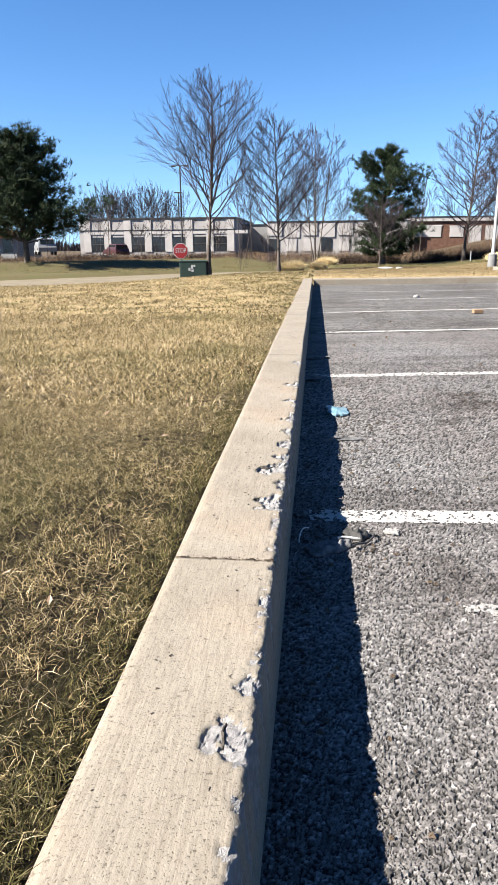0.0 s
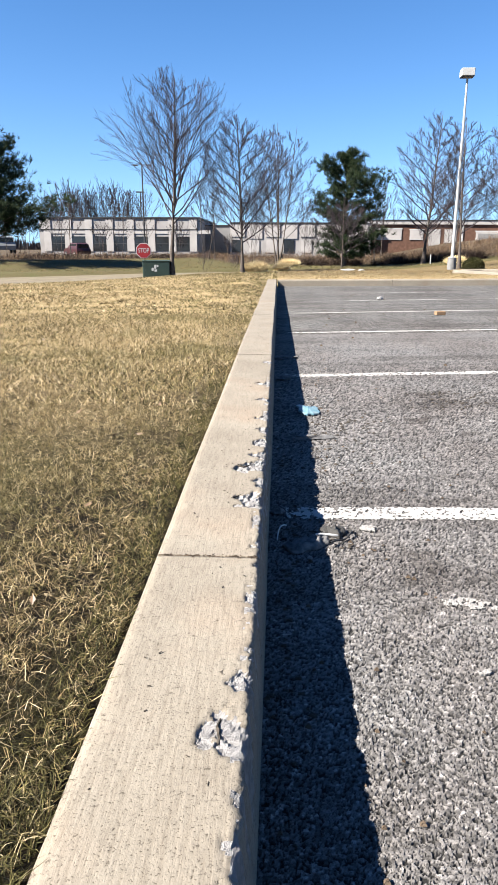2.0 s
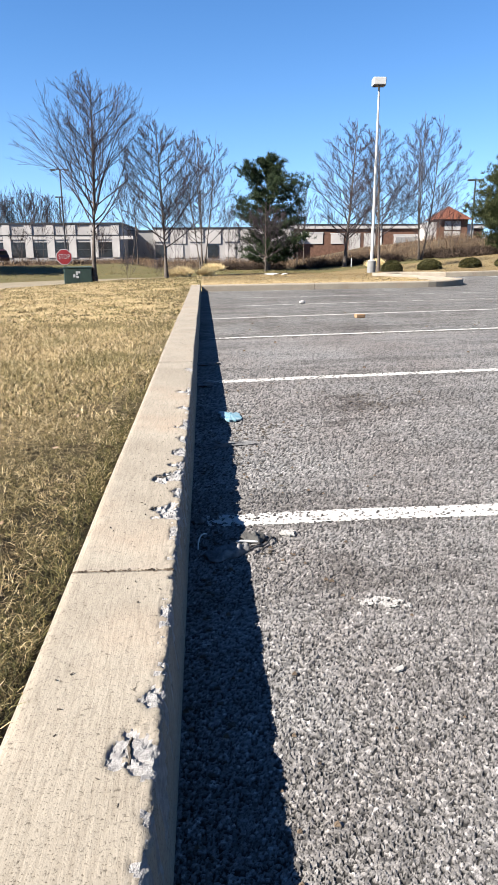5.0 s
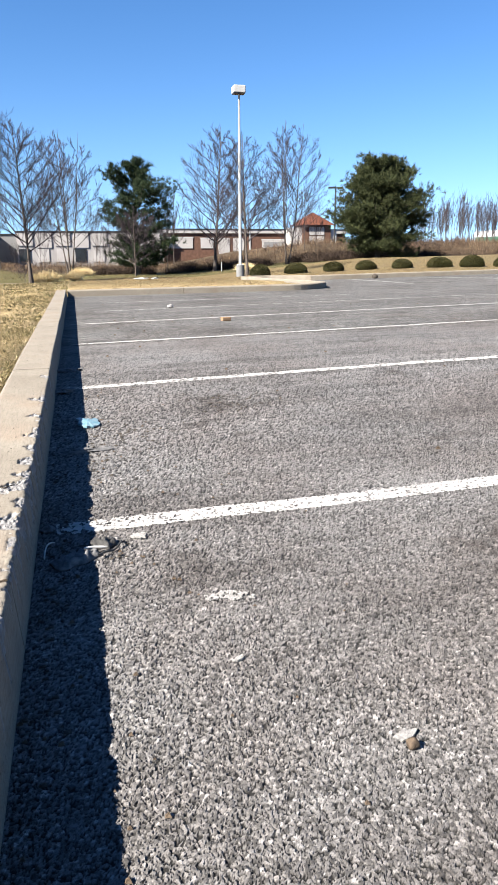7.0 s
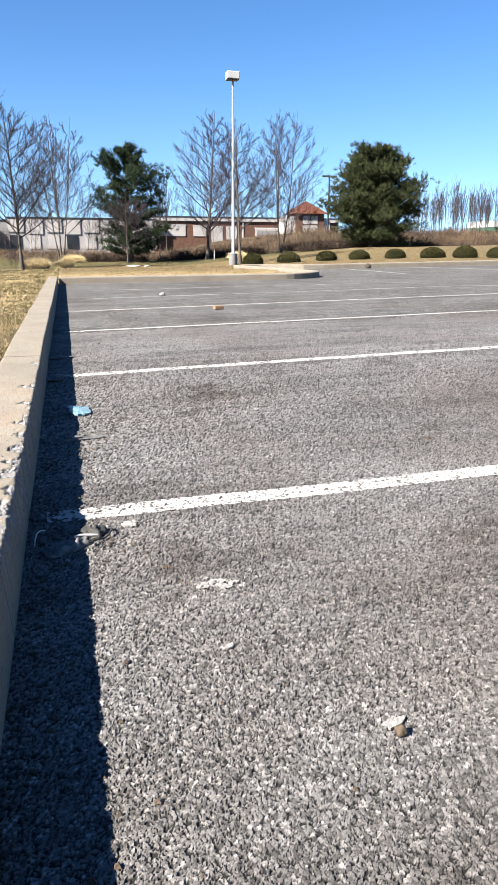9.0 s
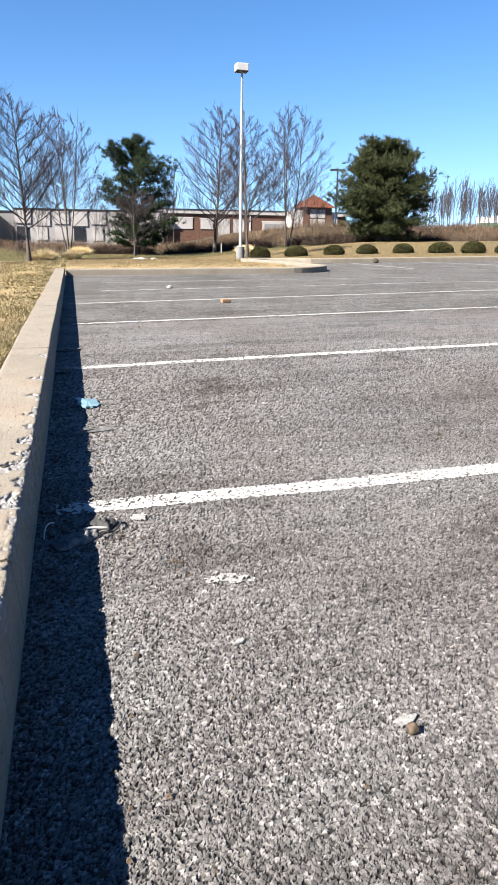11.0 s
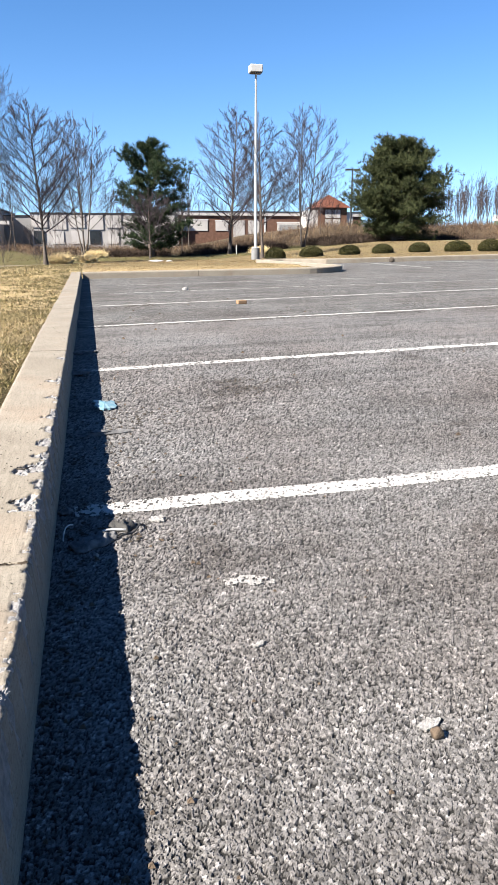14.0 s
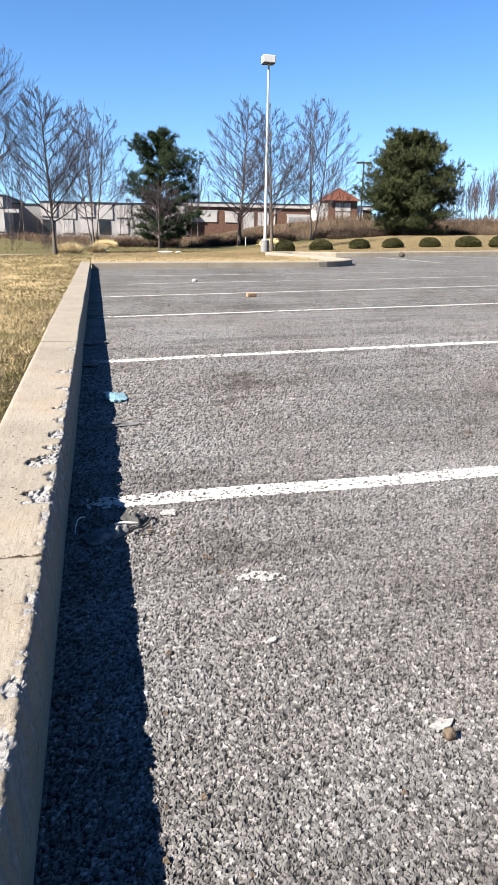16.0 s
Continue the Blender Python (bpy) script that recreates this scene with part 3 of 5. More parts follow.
# ---- parking lines ----
def stripe(x0, y0, x1, y1, w, seed, cell=0.02, wear=0.0, bend=0.0):
    """A worn painted line of small flakes left on the asphalt, 3 mm proud."""
    dx, dy = x1 - x0, y1 - y0
    ln = math.hypot(dx, dy)
    ux, uy = dx / ln, dy / ln
    n, m = int(ln / cell), max(3, int(w / cell))
    verts, faces, keep = [], [], {}
    for i in range(n):
        s0 = i * ln / n
        for j in range(m):
            cx, cy = x0 + ux * s0, y0 + uy * s0
            off = (j - (m - 1) / 2) / m
            nz = noise.noise(Vector((cx * 34, (cy + off * w) * 34, seed))) + 0.6 * noise.noise(Vector((cx * 70, (cy + off * w) * 70, seed)))
            edge = 0.55 * max(0.0, abs(off) * 2 - 0.75) * 4
            local = 0.5 * noise.noise(Vector((cx * 1.1, seed * 5.1, 2.0)))
            start = 0.9 * max(0.0, 1 - s0 / 0.25)
            if nz > -0.50 + wear + edge + local * 0.5 + start * 0.7 - 0.1:
                quad = []
                for a, b in ((i, j), (i + 1, j), (i + 1, j + 1), (i, j + 1)):
                    if (a, b) not in keep:
                        s = a * ln / n
                        wob = 0.012 * noise.noise(Vector((s * 1.7, seed * 3.7, 0))) + bend * math.exp(-((s - 0.35) / 0.4) ** 2)
                        k = (b / m - 0.5) * w + wob
                        px = x0 + ux * s - uy * k + 0.9 * cell * noise.noise(Vector((s * 113.7, b * 9.13, seed)))
                        py = y0 + uy * s + ux * k + 0.9 * cell * noise.noise(Vector((s * 113.7, b * 9.13, seed + 4.5)))
                        keep[(a, b)] = len(verts)
                        verts.append((px, py, float(lot_z(px, py)) + 0.003))
                    quad.append(keep[(a, b)])
                faces.append(tuple(quad))
    if y1 < NEAR_END:                      # near lines cling to the stones, and the pits stay bare
        v = np.array(verts)
        h, tone = stones(v[:, 0], v[:, 1])
        v[:, 2] += 0.6 * h - 0.0008
        faces = [f for f in faces if sum(h[k] > -0.0046 + 0.001 * wear for k in f) >= 3]
        verts = v
    ob = mesh_object("parking_line", verts, faces, M["paint"])
    return tagged(ob, "worn white painted parking line on grey asphalt", "parking line", "parking lines", "structure")


stripe(0.08, 2.545, 5.6, 2.745, 0.106, 1, 0.0048, -0.12)
stripe(0.10, 5.13, 6.2, 5.36, 0.11, 2, 0.011, 0.06, bend=-0.03)
stripe(0.12, 7.74, 9.5, 8.08, 0.10, 3, 0.02, 0.14)
stripe(0.12, 10.30, 11.5, 10.72, 0.10, 4, 0.025, 0.16)
stripe(0.4, 12.9, 11.0, 13.25, 0.09, 5, 0.04, 0.42)
stripe(0.6, 15.5, 9.0, 15.8, 0.09, 6, 0.04, 0.52)
stripe(10.3, 24.9, 10.6, 20.2, 0.10, 7, 0.03, 0.1)
stripe(12.8, 25.0, 14.8, 21.2, 0.10, 8, 0.03, 0.1)
stripe(17.5, 25.0, 20.0, 21.2, 0.10, 9, 0.03, 0.1)


# ---- trees ----
def at(x, y):
    return float(land_z(x, y))


def grow(tubes, rng, p, d, length, r, level, levels, kids, lift, rmin, env):
    """One branch and its twigs; growth ends at the crown's outline env = (centre height, half width, half height)."""
    n = 6 if level < 2 else 3
    pts, rad = [p.copy()], [r]
    for i in range(n):
        d = (d + Vector((rng.gauss(0, 0.10), rng.gauss(0, 0.10), lift))).normalized()
        p = p + d * (length / n)
        pts.append(p.copy())
        rad.append(max(rmin * 0.55, r * (1 - 0.78 * (i + 1) / n)))
        if math.hypot(p.x, p.y) ** 2 / env[1] ** 2 + ((p.z - env[0]) / env[2]) ** 2 > rng.uniform(0.78, 1.08) and i > 0:
            break
    n = len(pts) - 1
    tubes.add(pts, rad, 5 if level < 1 else 4 if level < 2 else 3)
    if level < levels:
        cnt = kids[level]
        for j in range(cnt):
            f = 0.12 + 0.86 * (j + rng.random()) / cnt
            i = min(int(f * n), n - 1)
            q = pts[i].lerp(pts[i + 1], f * n - i)
            a = rng.uniform(0, 2 * math.pi)
            axis = (pts[i + 1] - pts[i]).normalized()
            o = axis.orthogonal().normalized()
            out = o * math.cos(a) + axis.cross(o) * math.sin(a)
            nd = (axis + out * rng.uniform(0.3, 0.65) + Vector((0, 0, 0.12))).normalized()
            grow(tubes, rng, q, nd, length * rng.uniform(0.34, 0.55) * (1.15 - 0.4 * f), max(rad[i] * 0.5, rmin), level + 1, levels, kids, lift, rmin, env)


def bare_tree(name, x, y, top, spread, label, seed, fork=0.28, trunk_r=0.11, stems=1, limbs=14, kids=(8, 5, 3), levels=3, up=1.3, lift=0.06, rmin=0.0055, group="bare trees", joined=False, widest=0.58, reach=(0.6, 0.95)):
    """A leafless tree: one or several stems, ascending limbs with their fine twigs."""
    rng = random.Random(seed)
    z = at(x, y)
    h = top - z
    env = (h * widest, spread / 2, h * (1 - widest))
    trunk, arms = Tubes(), []
    for s in range(stems):
        a0 = 6.28 * s / stems + rng.uniform(-0.4, 0.4)
        out = 0.0 if stems == 1 else 0.16
        d = Vector((out * math.cos(a0), out * math.sin(a0), 1)).normalized()
        p = Vector((0.10 * math.cos(a0), 0.10 * math.sin(a0), -0.2)) if stems > 1 else Vector((0, 0, -0.2))
        rr = trunk_r / stems ** 0.4
        n, pts, rad = 12, [p.copy()], [rr * 1.3]
        for i in range(n):
            d = (d + Vector((rng.gauss(0, 0.022), rng.gauss(0, 0.022), 0.06))).normalized()
            p = p + d * (h * 0.95 / n)
            pts.append(p.copy())
            rad.append(max(0.012, rr * (1 - 0.55 * min(1, (i + 1) / n / fork) - 0.42 * ((i + 1) / n))) if i / n < fork else max(0.010, rr * 0.55 * (1 - (i / n - fork) / (1 - fork))))
        trunk.add(pts, rad, 9)
        cnt = max(6, int(limbs * 1.5) // stems)
        for j in range(cnt):
            f = fork + (0.93 - fork) * (j / cnt) ** 1.1
            i = min(int(f * n), n - 1)
            q = pts[i].lerp(pts[i + 1], f * n - i)
            a = j * 2.4 + rng.uniform(-0.4, 0.4) + s * 1.3
            nd = Vector((math.cos(a), math.sin(a), rng.uniform(0.75, 1.25) * up)).normalized()
            t = Tubes()
            grow(t, rng, q, nd, h * (1.02 - f) * rng.uniform(*reach) + 0.25, rr * (0.30 - 0.21 * f), 0, levels, kids, lift, rmin, env)
            arms.append(t)
    e = empty(name, pose(x, y, z), label, "tree", group)
    mesh_object("trunk", trunk.v, trunk.f, M["bark"], e, smooth=True)
    if joined:
        v, f = [], []
        for t in arms:
            f += [tuple(i + len(v) for i in q) for q in t.f]
            v += t.v
        mesh_object("crown", v, f, M["twig"], e)
    else:
        for t in arms:
            mesh_object("limb", t.v, t.f, M["twig"], e)
    return e


def pine(name, x, y, top, spread, label, seed, profile, limbs=90, tufts=40, whorls=14, size=0.34, up=0.25, group="pines", needles="pine", lobes=()):
    """A white pine: whorls of limbs, each set with tufts of needles. profile: reach over height, both 0 to 1."""
    rng = random.Random(seed)
    nr = np.random.default_rng(seed)
    z = at(x, y) - 0.1
    h = top - z
    tr = Tubes()
    pts = [Vector((0.02 * i * rng.uniform(-1, 1), 0.02 * i * rng.uniform(-1, 1), h * 0.96 * i / 10 - 0.1)) for i in range(11)]
    tr.add(pts, [0.22 * (1 - 0.92 * i / 10) + 0.01 for i in range(11)], 8)
    centres, dirs, sizes = [], [], []
    fs, rs = [p[0] for p in profile], [p[1] for p in profile]
    for j in range(limbs):
        f = fs[0] + (0.97 - fs[0]) * (j / limbs) ** 1.05
        if whorls:
            f = (round(f * whorls) + rng.uniform(-0.22, 0.22)) / whorls
        f = min(max(f, fs[0]), 0.97)
        a = j * 2.399 + rng.uniform(-0.4, 0.4)
        reach = spread / 2 * float(np.interp(f, fs, rs)) * (rng.choice((0.5, 0.72, 0.9, 1.0, 1.12)) if whorls else rng.uniform(0.62, 1.0)) + 0.05
        for la, lf, lw, lk in lobes:
            reach *= 1 + lk * math.exp(-((f - lf) / lw) ** 2) * max(0.0, math.cos(a - la))
        p = Vector((0, 0, h * f))
        d = Vector((math.cos(a), math.sin(a), up * (rng.uniform(-0.2, 1.5) if not whorls else 1.0) + 0.7 * f * f)).normalized()
        n, line = 5, [p.copy()]
        for i in range(n):
            d = (d + Vector((rng.gauss(0, 0.08), rng.gauss(0, 0.08), 0.03))).normalized()
            p = p + d * (reach / n)
            line.append(p.copy())
        tr.add(line, [0.055 * (1 - 0.7 * f) * (1 - 0.8 * i / n) + 0.006 for i in range(n + 1)], 4)
        cnt = int(tufts * (0.25 + 1.1 * reach / (spread / 2)))
        for _ in range(cnt):
            k = rng.uniform(0.12, 1.0) ** 0.6 * n
            i = min(int(k), n - 1)
            c = line[i].lerp(line[i + 1], k - i)
            w = 0.095 * reach * (0.35 + 0.65 * k / n) + 0.05
            c = c + Vector((rng.gauss(0, w), rng.gauss(0, w), rng.gauss(0, 0.5 * w) + 0.05))
            centres.append(tuple(c))
            dirs.append(tuple((d * 0.8 + Vector((0, 0, 0.45)) + Vector((rng.gauss(0, .4), rng.gauss(0, .4), rng.gauss(0, .3)))).normalized()))
            sizes.append(size * rng.uniform(0.6, 1.2))
    c, d, s = np.array(centres), np.array(dirs), np.array(sizes)
    k = h / (np.max(c[:, 2]) + 0.2)
    c[:, 2] = np.maximum(c[:, 2] * k, 0.15)
    tr.v = [(a, b, z0 * k) for a, b, z0 in tr.v]
    per = 12
    N = len(c) * per
    c, d, s = np.repeat(c, per, 0), np.repeat(d, per, 0), np.repeat(s, per)
    c = c + nr.normal(0, 0.05, c.shape)
    w = d * 0.9 + nr.normal(0, 0.6, (N, 3))
    w /= np.linalg.norm(w, axis=1)[:, None]
    side = np.cross(w, nr.normal(0, 1, (N, 3)))
    side /= np.linalg.norm(side, axis=1)[:, None]
    half = side * (s * 0.062)[:, None]
    e = empty(name, pose(x, y, z), label, "tree", group)
    mesh_object("trunk", tr.v, tr.f, M["bark"], e, smooth=True)
    tri_mesh("crown", np.stack([c - half, c + half, c + w * s[:, None]], 1), M[needles], e)
    return e


bare_tree("bare_tree", -5.20, 34.5, 9.0, 6.9, "tall leafless maple with pale bark on the lawn", 106, fork=0.29, limbs=26, trunk_r=0.15, up=0.92, lift=0.025, reach=(0.55, 0.85))
bare_tree("bare_tree", -1.71, 34.4, 7.3, 4.0, "leafless young tree on the brown verge", 12, fork=0.22, limbs=26, trunk_r=0.12, up=0.72, lift=0.045, widest=0.5, reach=(0.4, 0.75))
bare_tree("bare_tree", 0.05, 57.4, 10.8, 5.6, "leafless many-stemmed tree among dead weeds", 13, fork=0.2, stems=4, limbs=36, trunk_r=0.17, up=0.75, lift=0.05, widest=0.52, reach=(0.36, 0.7), kids=(6, 4, 4), rmin=0.009)
bare_tree("bare_tree", 4.75, 52.2, 4.4, 4.9, "small leafless tree in front of the pine", 14, fork=0.24, limbs=16, trunk_r=0.09, up=0.7, kids=(6, 5, 3), rmin=0.009)
bare_tree("bare_tree", 11.75, 57.2, 11.9, 5.2, "leafless dark-trunked tree on the bank", 15, fork=0.2, limbs=28, trunk_r=0.19, up=0.6, lift=0.05, widest=0.5, reach=(0.36, 0.7), kids=(6, 5, 3), rmin=0.009)
bare_tree("bare_tree", 8.85, 34.65, 7.2, 3.2, "slender leafless tree beside the lamp pole", 16, fork=0.26, limbs=22, trunk_r=0.11, up=0.75, lift=0.04, widest=0.52, reach=(0.36, 0.7))
bare_tree("bare_tree", 18.5, 58.6, 12.4, 6.2, "leafless many-stemmed tree on the bank", 17, fork=0.2, stems=3, limbs=36, trunk_r=0.17, up=0.75, lift=0.05, widest=0.52, reach=(0.36, 0.7), kids=(6, 4, 4), rmin=0.009)
PINE_A = [(0.07, 0.55), (0.2, 0.74), (0.3, 0.62), (0.41, 0.76), (0.5, 0.62), (0.6, 0.62), (0.72, 0.54), (0.80, 0.42), (0.87, 0.36), (0.93, 0.27), (0.98, 0.10)]
PINE_B = [(0.05, 0.70), (0.14, 0.92), (0.3, 1.02), (0.45, 0.96), (0.6, 0.84), (0.74, 0.74), (0.86, 0.58), (0.95, 0.42), (1, 0.25)]
PINE_L = [(0.17, 0.86), (0.3, 1.05), (0.41, 0.76), (0.5, 0.54), (0.62, 0.64), (0.72, 0.60), (0.82, 0.40), (0.9, 0.36), (0.97, 0.18), (1, 0.06)]
pine("pine_tree", 5.3, 56.2, 8.35, 7.2, "dark green white pine behind a bare sapling", 21, PINE_A, limbs=96, tufts=50, lobes=((0.0, 0.58, 0.10, 0.9), (3.14, 0.74, 0.05, 0.55), (3.14, 0.41, 0.05, 0.3), (0.0, 0.18, 0.1, 0.25)))
pine("pine_tree", 25.4, 55.0, 9.0, 9.7, "broad rounded olive-green pine on the weedy bank", 22, PINE_B, limbs=165, tufts=70, whorls=0, up=0.85, needles="pine_olive", lobes=((0.0, 0.55, 0.08, 0.12),))
pine("pine_tree", -19.6, 46.4, 8.75, 9.9, "large dark pine with low spreading limbs", 23, PINE_L, limbs=120, tufts=62, whorls=11, lobes=((0.3, 0.74, 0.08, 0.4), (0.3, 0.25, 0.08, 0.2)))


# ---- lamp pole ----
def lamp_pole(x, y, z, h):
    e = empty("parking_lamp", pose(x, y, z), "white steel parking lot lamp pole on a concrete footing", "street lamp")
    bm = bmesh.new()
    cyl(bm, 0.205, 0.205, 0.70, (0, 0, -0.15), 24)
    part("footing", bm, M["footing"], e, "grey concrete footing")
    bm = bmesh.new()
    cyl(bm, 0.078, 0.045, h - 0.80, (0, 0, 0.55), 14)
    part("pole", bm, M["metal"], e)
    bm = bmesh.new()
    box(bm, (0.27, 0.27, 0.04), (0, 0, 0.568), 0.008)
    part("base_plate", bm, M["metal"], e)
    bm = bmesh.new()
    box(bm, (0.58, 0.48, 0.32), (-0.02, 0, h - 0.18), 0.03)
    part("lamp_head", bm, M["metal"], e, "white box lamp head")
    bm = bmesh.new()
    box(bm, (0.54, 0.42, 0.03), (-0.02, 0, h - 0.353), 0.005)
    part("lens", bm, M["glass"], e, "dark glass lens")
    return e


lamp_pole(8.30, 33.9, at(8.3, 33.9), 8.62)


def area_light_pole(x, y, base, top, arm, label):
    e = empty("area_light", pose(x, y, base), label, "street lamp", "dark far lamps")
    h = top - base
    bm = bmesh.new()
    cyl(bm, 0.11, 0.08, h, (0, 0, 0), 8)
    part("pole", bm, M["darkmetal"], e)
    if arm:
        bm = bmesh.new()
        box(bm, (arm * 2, 0.08, 0.08), (0, 0, h - 0.05))
        part("arm", bm, M["darkmetal"], e)
        for s in (-1, 1):
            bm = bmesh.new()
            box(bm, (0.6, 0.35, 0.18), (s * arm, 0, h - 0.1), 0.03)
            part("lamp_head", bm, M["darkmetal"], e)
    return e


area_light_pole(-16.0, 83.9, -0.3, 10.1, 0.75, "tall dark twin-head parking lamp")
area_light_pole(-21.1, 108.4, -0.3, 9.0, 0.35, "dark twin-head lamp far behind the warehouse")
area_light_pole(27.4, 70.3, 1.0, 7.75, 0.5, "dark twin-head lamp behind the pine")


# ---- stop sign and transformer ----
def stop_sign(x, y):
    z = at(x, y)
    e = empty("stop_sign", pose(x, y, z, 0, 0, 10), "red octagonal stop sign on a green steel post", "sign")
    bm = bmesh.new()
    box(bm, (0.05, 0.03, 1.75), (0.05, 0.02, 0.72), 0.004)
    part("post", bm, M["green"], e, "green channel post")

    def octagon(r, y0, y1):
        bm = bmesh.new()
        ring = [[bm.verts.new((r * math.cos(radians(22.5 + 45 * i)), yy, 1.32 + r * math.sin(radians(22.5 + 45 * i)))) for i in range(8)] for yy in (y0, y1)]
        bm.faces.new(ring[0])
        bm.faces.new(ring[1][::-1])
        for i in range(8):
            bm.faces.new((ring[0][i], ring[0][(i + 1) % 8], ring[1][(i + 1) % 8], ring[1][i]))
        return bm
    part("border", octagon(0.375, -0.005, 0.003), M["signwhite"], e, "white border")
    part("plate", octagon(0.345, -0.010, -0.004), M["red"], e)
    cu = bpy.data.curves.new("lettering", "FONT")
    cu.body, cu.size, cu.align_x, cu.align_y, cu.extrude = "STOP", 0.30, "CENTER", "CENTER", 0.002
    t = bpy.data.objects.new("lettering", cu)
    me = bpy.data.meshes.new_from_object(t)
    bpy.data.objects.remove(t)
    me.materials.append(M["signwhite"])
    ob = new("lettering", me)
    ob.parent = e
    ob.matrix_local = pose(0, -0.014, 1.32, 90, 0, 0) @ Matrix.Diagonal((0.72, 1, 1, 1))
    tagged(ob, "white letters STOP")
    return e


stop_sign(-6.35, 33.3)


def transformer(x, y):
    z = at(x, y)
    e = empty("transformer_box", pose(x, y, z, 0, 0, 10), "dark green pad-mounted transformer cabinet with pale stickers", "utility box")
    bm = bmesh.new()
    box(bm, (1.6, 1.5, 0.18), (0, 0, -0.02), 0.02)
    part("pad", bm, M["footing"], e, "concrete pad")
    bm = bmesh.new()
    box(bm, (1.32, 1.1, 0.80), (0, 0, 0.46), 0.03)
    part("cabinet", bm, M["green"], e)
    bm = bmesh.new()
    box(bm, (1.38, 1.16, 0.06), (0, 0, 0.88), 0.02)
    part("lid", bm, M["green"], e)
    for s in (-1, 1):
        bm = bmesh.new()
        box(bm, (0.60, 0.02, 0.70), (s * 0.32, -0.56, 0.46), 0.006)
        part("door", bm, M["green"], e)
    for dx, dz, w, h in ((-0.18, 0.50, 0.10, 0.14), (-0.05, 0.62, 0.10, 0.18), (0.06, 0.66, 0.09, 0.10), (-0.03, 0.44, 0.12, 0.10)):
        bm = bmesh.new()
        box(bm, (w, 0.006, h), (dx, -0.575, dz))
        part("sticker", bm, M["signwhite"], e, "pale sticker")
    return e


transformer(-6.0, 34.6)


# ---- clipped shrubs ----
def shrub(x, y, w, hgt, seed):
    nr = np.random.default_rng(seed)
    z = at(x, y)
    N = 7000
    u = nr.uniform(0, 2 * math.pi, N)
    v = nr.uniform(-0.15, 1, N)
    r = np.sqrt(np.clip(1 - np.clip(v, 0, 1) ** 2.6, 0, 1)) * (0.96 + 0.06 * np.sin(3 * u + seed)) * nr.uniform(0.86, 1.03, N)
    r = np.where(v < 0, 0.92 + v, r)
    c = np.stack([r * np.cos(u) * w / 2, r * np.sin(u) * w / 2.2, (np.clip(v, 0, 1) + np.clip(v, -1, 0) * 0.3) * hgt * nr.uniform(0.93, 1.03, N) + 0.04], 1)
    d = nr.normal(0, 1, (N, 3)) + np.array([0, 0, 0.5])
    d /= np.linalg.norm(d, axis=1)[:, None]
    side = np.cross(d, nr.normal(0, 1, (N, 3)))
    side /= np.linalg.norm(side, axis=1)[:, None]
    s = nr.uniform(0.03, 0.06, N)[:, None]
    e = empty("clipped_shrub", pose(x, y, z), "low clipped dark green shrub by the kerb", "shrub", "row of clipped shrubs")
    tri_mesh("foliage", np.stack([c - side * s * 0.4, c + side * s * 0.4, c + d * s], 1), M["box"], e)
    t = Tubes()
    rg = random.Random(seed)
    for i in range(9):
        a = rg.uniform(0, 6.28)
        t.add([Vector((0, 0, -0.05)), Vector((0.2 * w * math.cos(a), 0.2 * w * math.sin(a), hgt * 0.4)), Vector((0.34 * w * math.cos(a), 0.34 * w * math.sin(a), hgt * 0.75))], [0.02, 0.014, 0.006], 5)
    bm = bmesh.new()
    bmesh.ops.create_icosphere(bm, subdivisions=2, radius=1.0)
    bmesh.ops.scale(bm, vec=(w * 0.43, w * 0.40, hgt * 0.86), verts=bm.verts)
    bmesh.ops.bisect_plane(bm, geom=bm.verts[:] + bm.edges[:] + bm.faces[:], plane_co=(0, 0, 0), plane_no=(0, 0, -1), clear_outer=True)
    part("inner_growth", bm, M["box"], e)
    mesh_object("stem", t.v, t.f, M["bark"], e)
    return e


for i, (x, y, w, hgt) in enumerate([(8.62, 31.3, 1.0, 0.52), (10.2, 30.8, 1.15, 0.46), (11.8, 30.2, 1.0, 0.42), (13.15, 29.65, 1.0, 0.40), (14.6, 29.0, 0.98, 0.40), (16.0, 28.2, 1.18, 0.44), (17.2, 27.5, 1.1, 0.50), (18.5, 26.9, 1.1, 0.46)]):
    shrub(x, y, w * 0.97, hgt * 0.87, 300 + i)


# ---- buildings ----
def block(e, name, x0, x1, z0, z1, y0, y1, material, label="", bevel=0.0):
    bm = bmesh.new()
    box(bm, (x1 - x0, y1 - y0, z1 - z0), ((x0 + x1) / 2, (y0 + y1) / 2, (z0 + z1) / 2), bevel)
    return part(name, bm, material, e, label)


wh = empty("warehouse", pose(0, 92, 0), "long low white panelled warehouse with dark doors and roof edge", "building")
block(wh, "wall", -31.5, -10.4, -1.2, 4.45, 0.0, 24, M["panel_grey"])
block(wh, "roof", -31.7, -10.2, 4.45, 4.62, -0.15, 24.2, M["darkmetal"], "dark flat roof edge")
x = -30.9
k = 0
while x < -11.0:
    block(wh, "panel", x, x + 0.95, 0.3, 4.3, -0.10, -0.004, M["white"], "white pier panel")
    if k < 7:
        d = block(wh, "door", x + 1.02, x + 2.72, 0.35, 2.2, -0.05, -0.003, M["glass"], "dark loading door")
        block(d, "rail", x + 1.02, x + 2.72, 1.25, 1.33, -0.07, -0.052, M["darkmetal"])
    block(wh, "panel", x + 1.02, x + 2.72, 2.55, 2.98, -0.08, -0.004, M["white"], "white band panel")
    x += 2.76
    k += 1
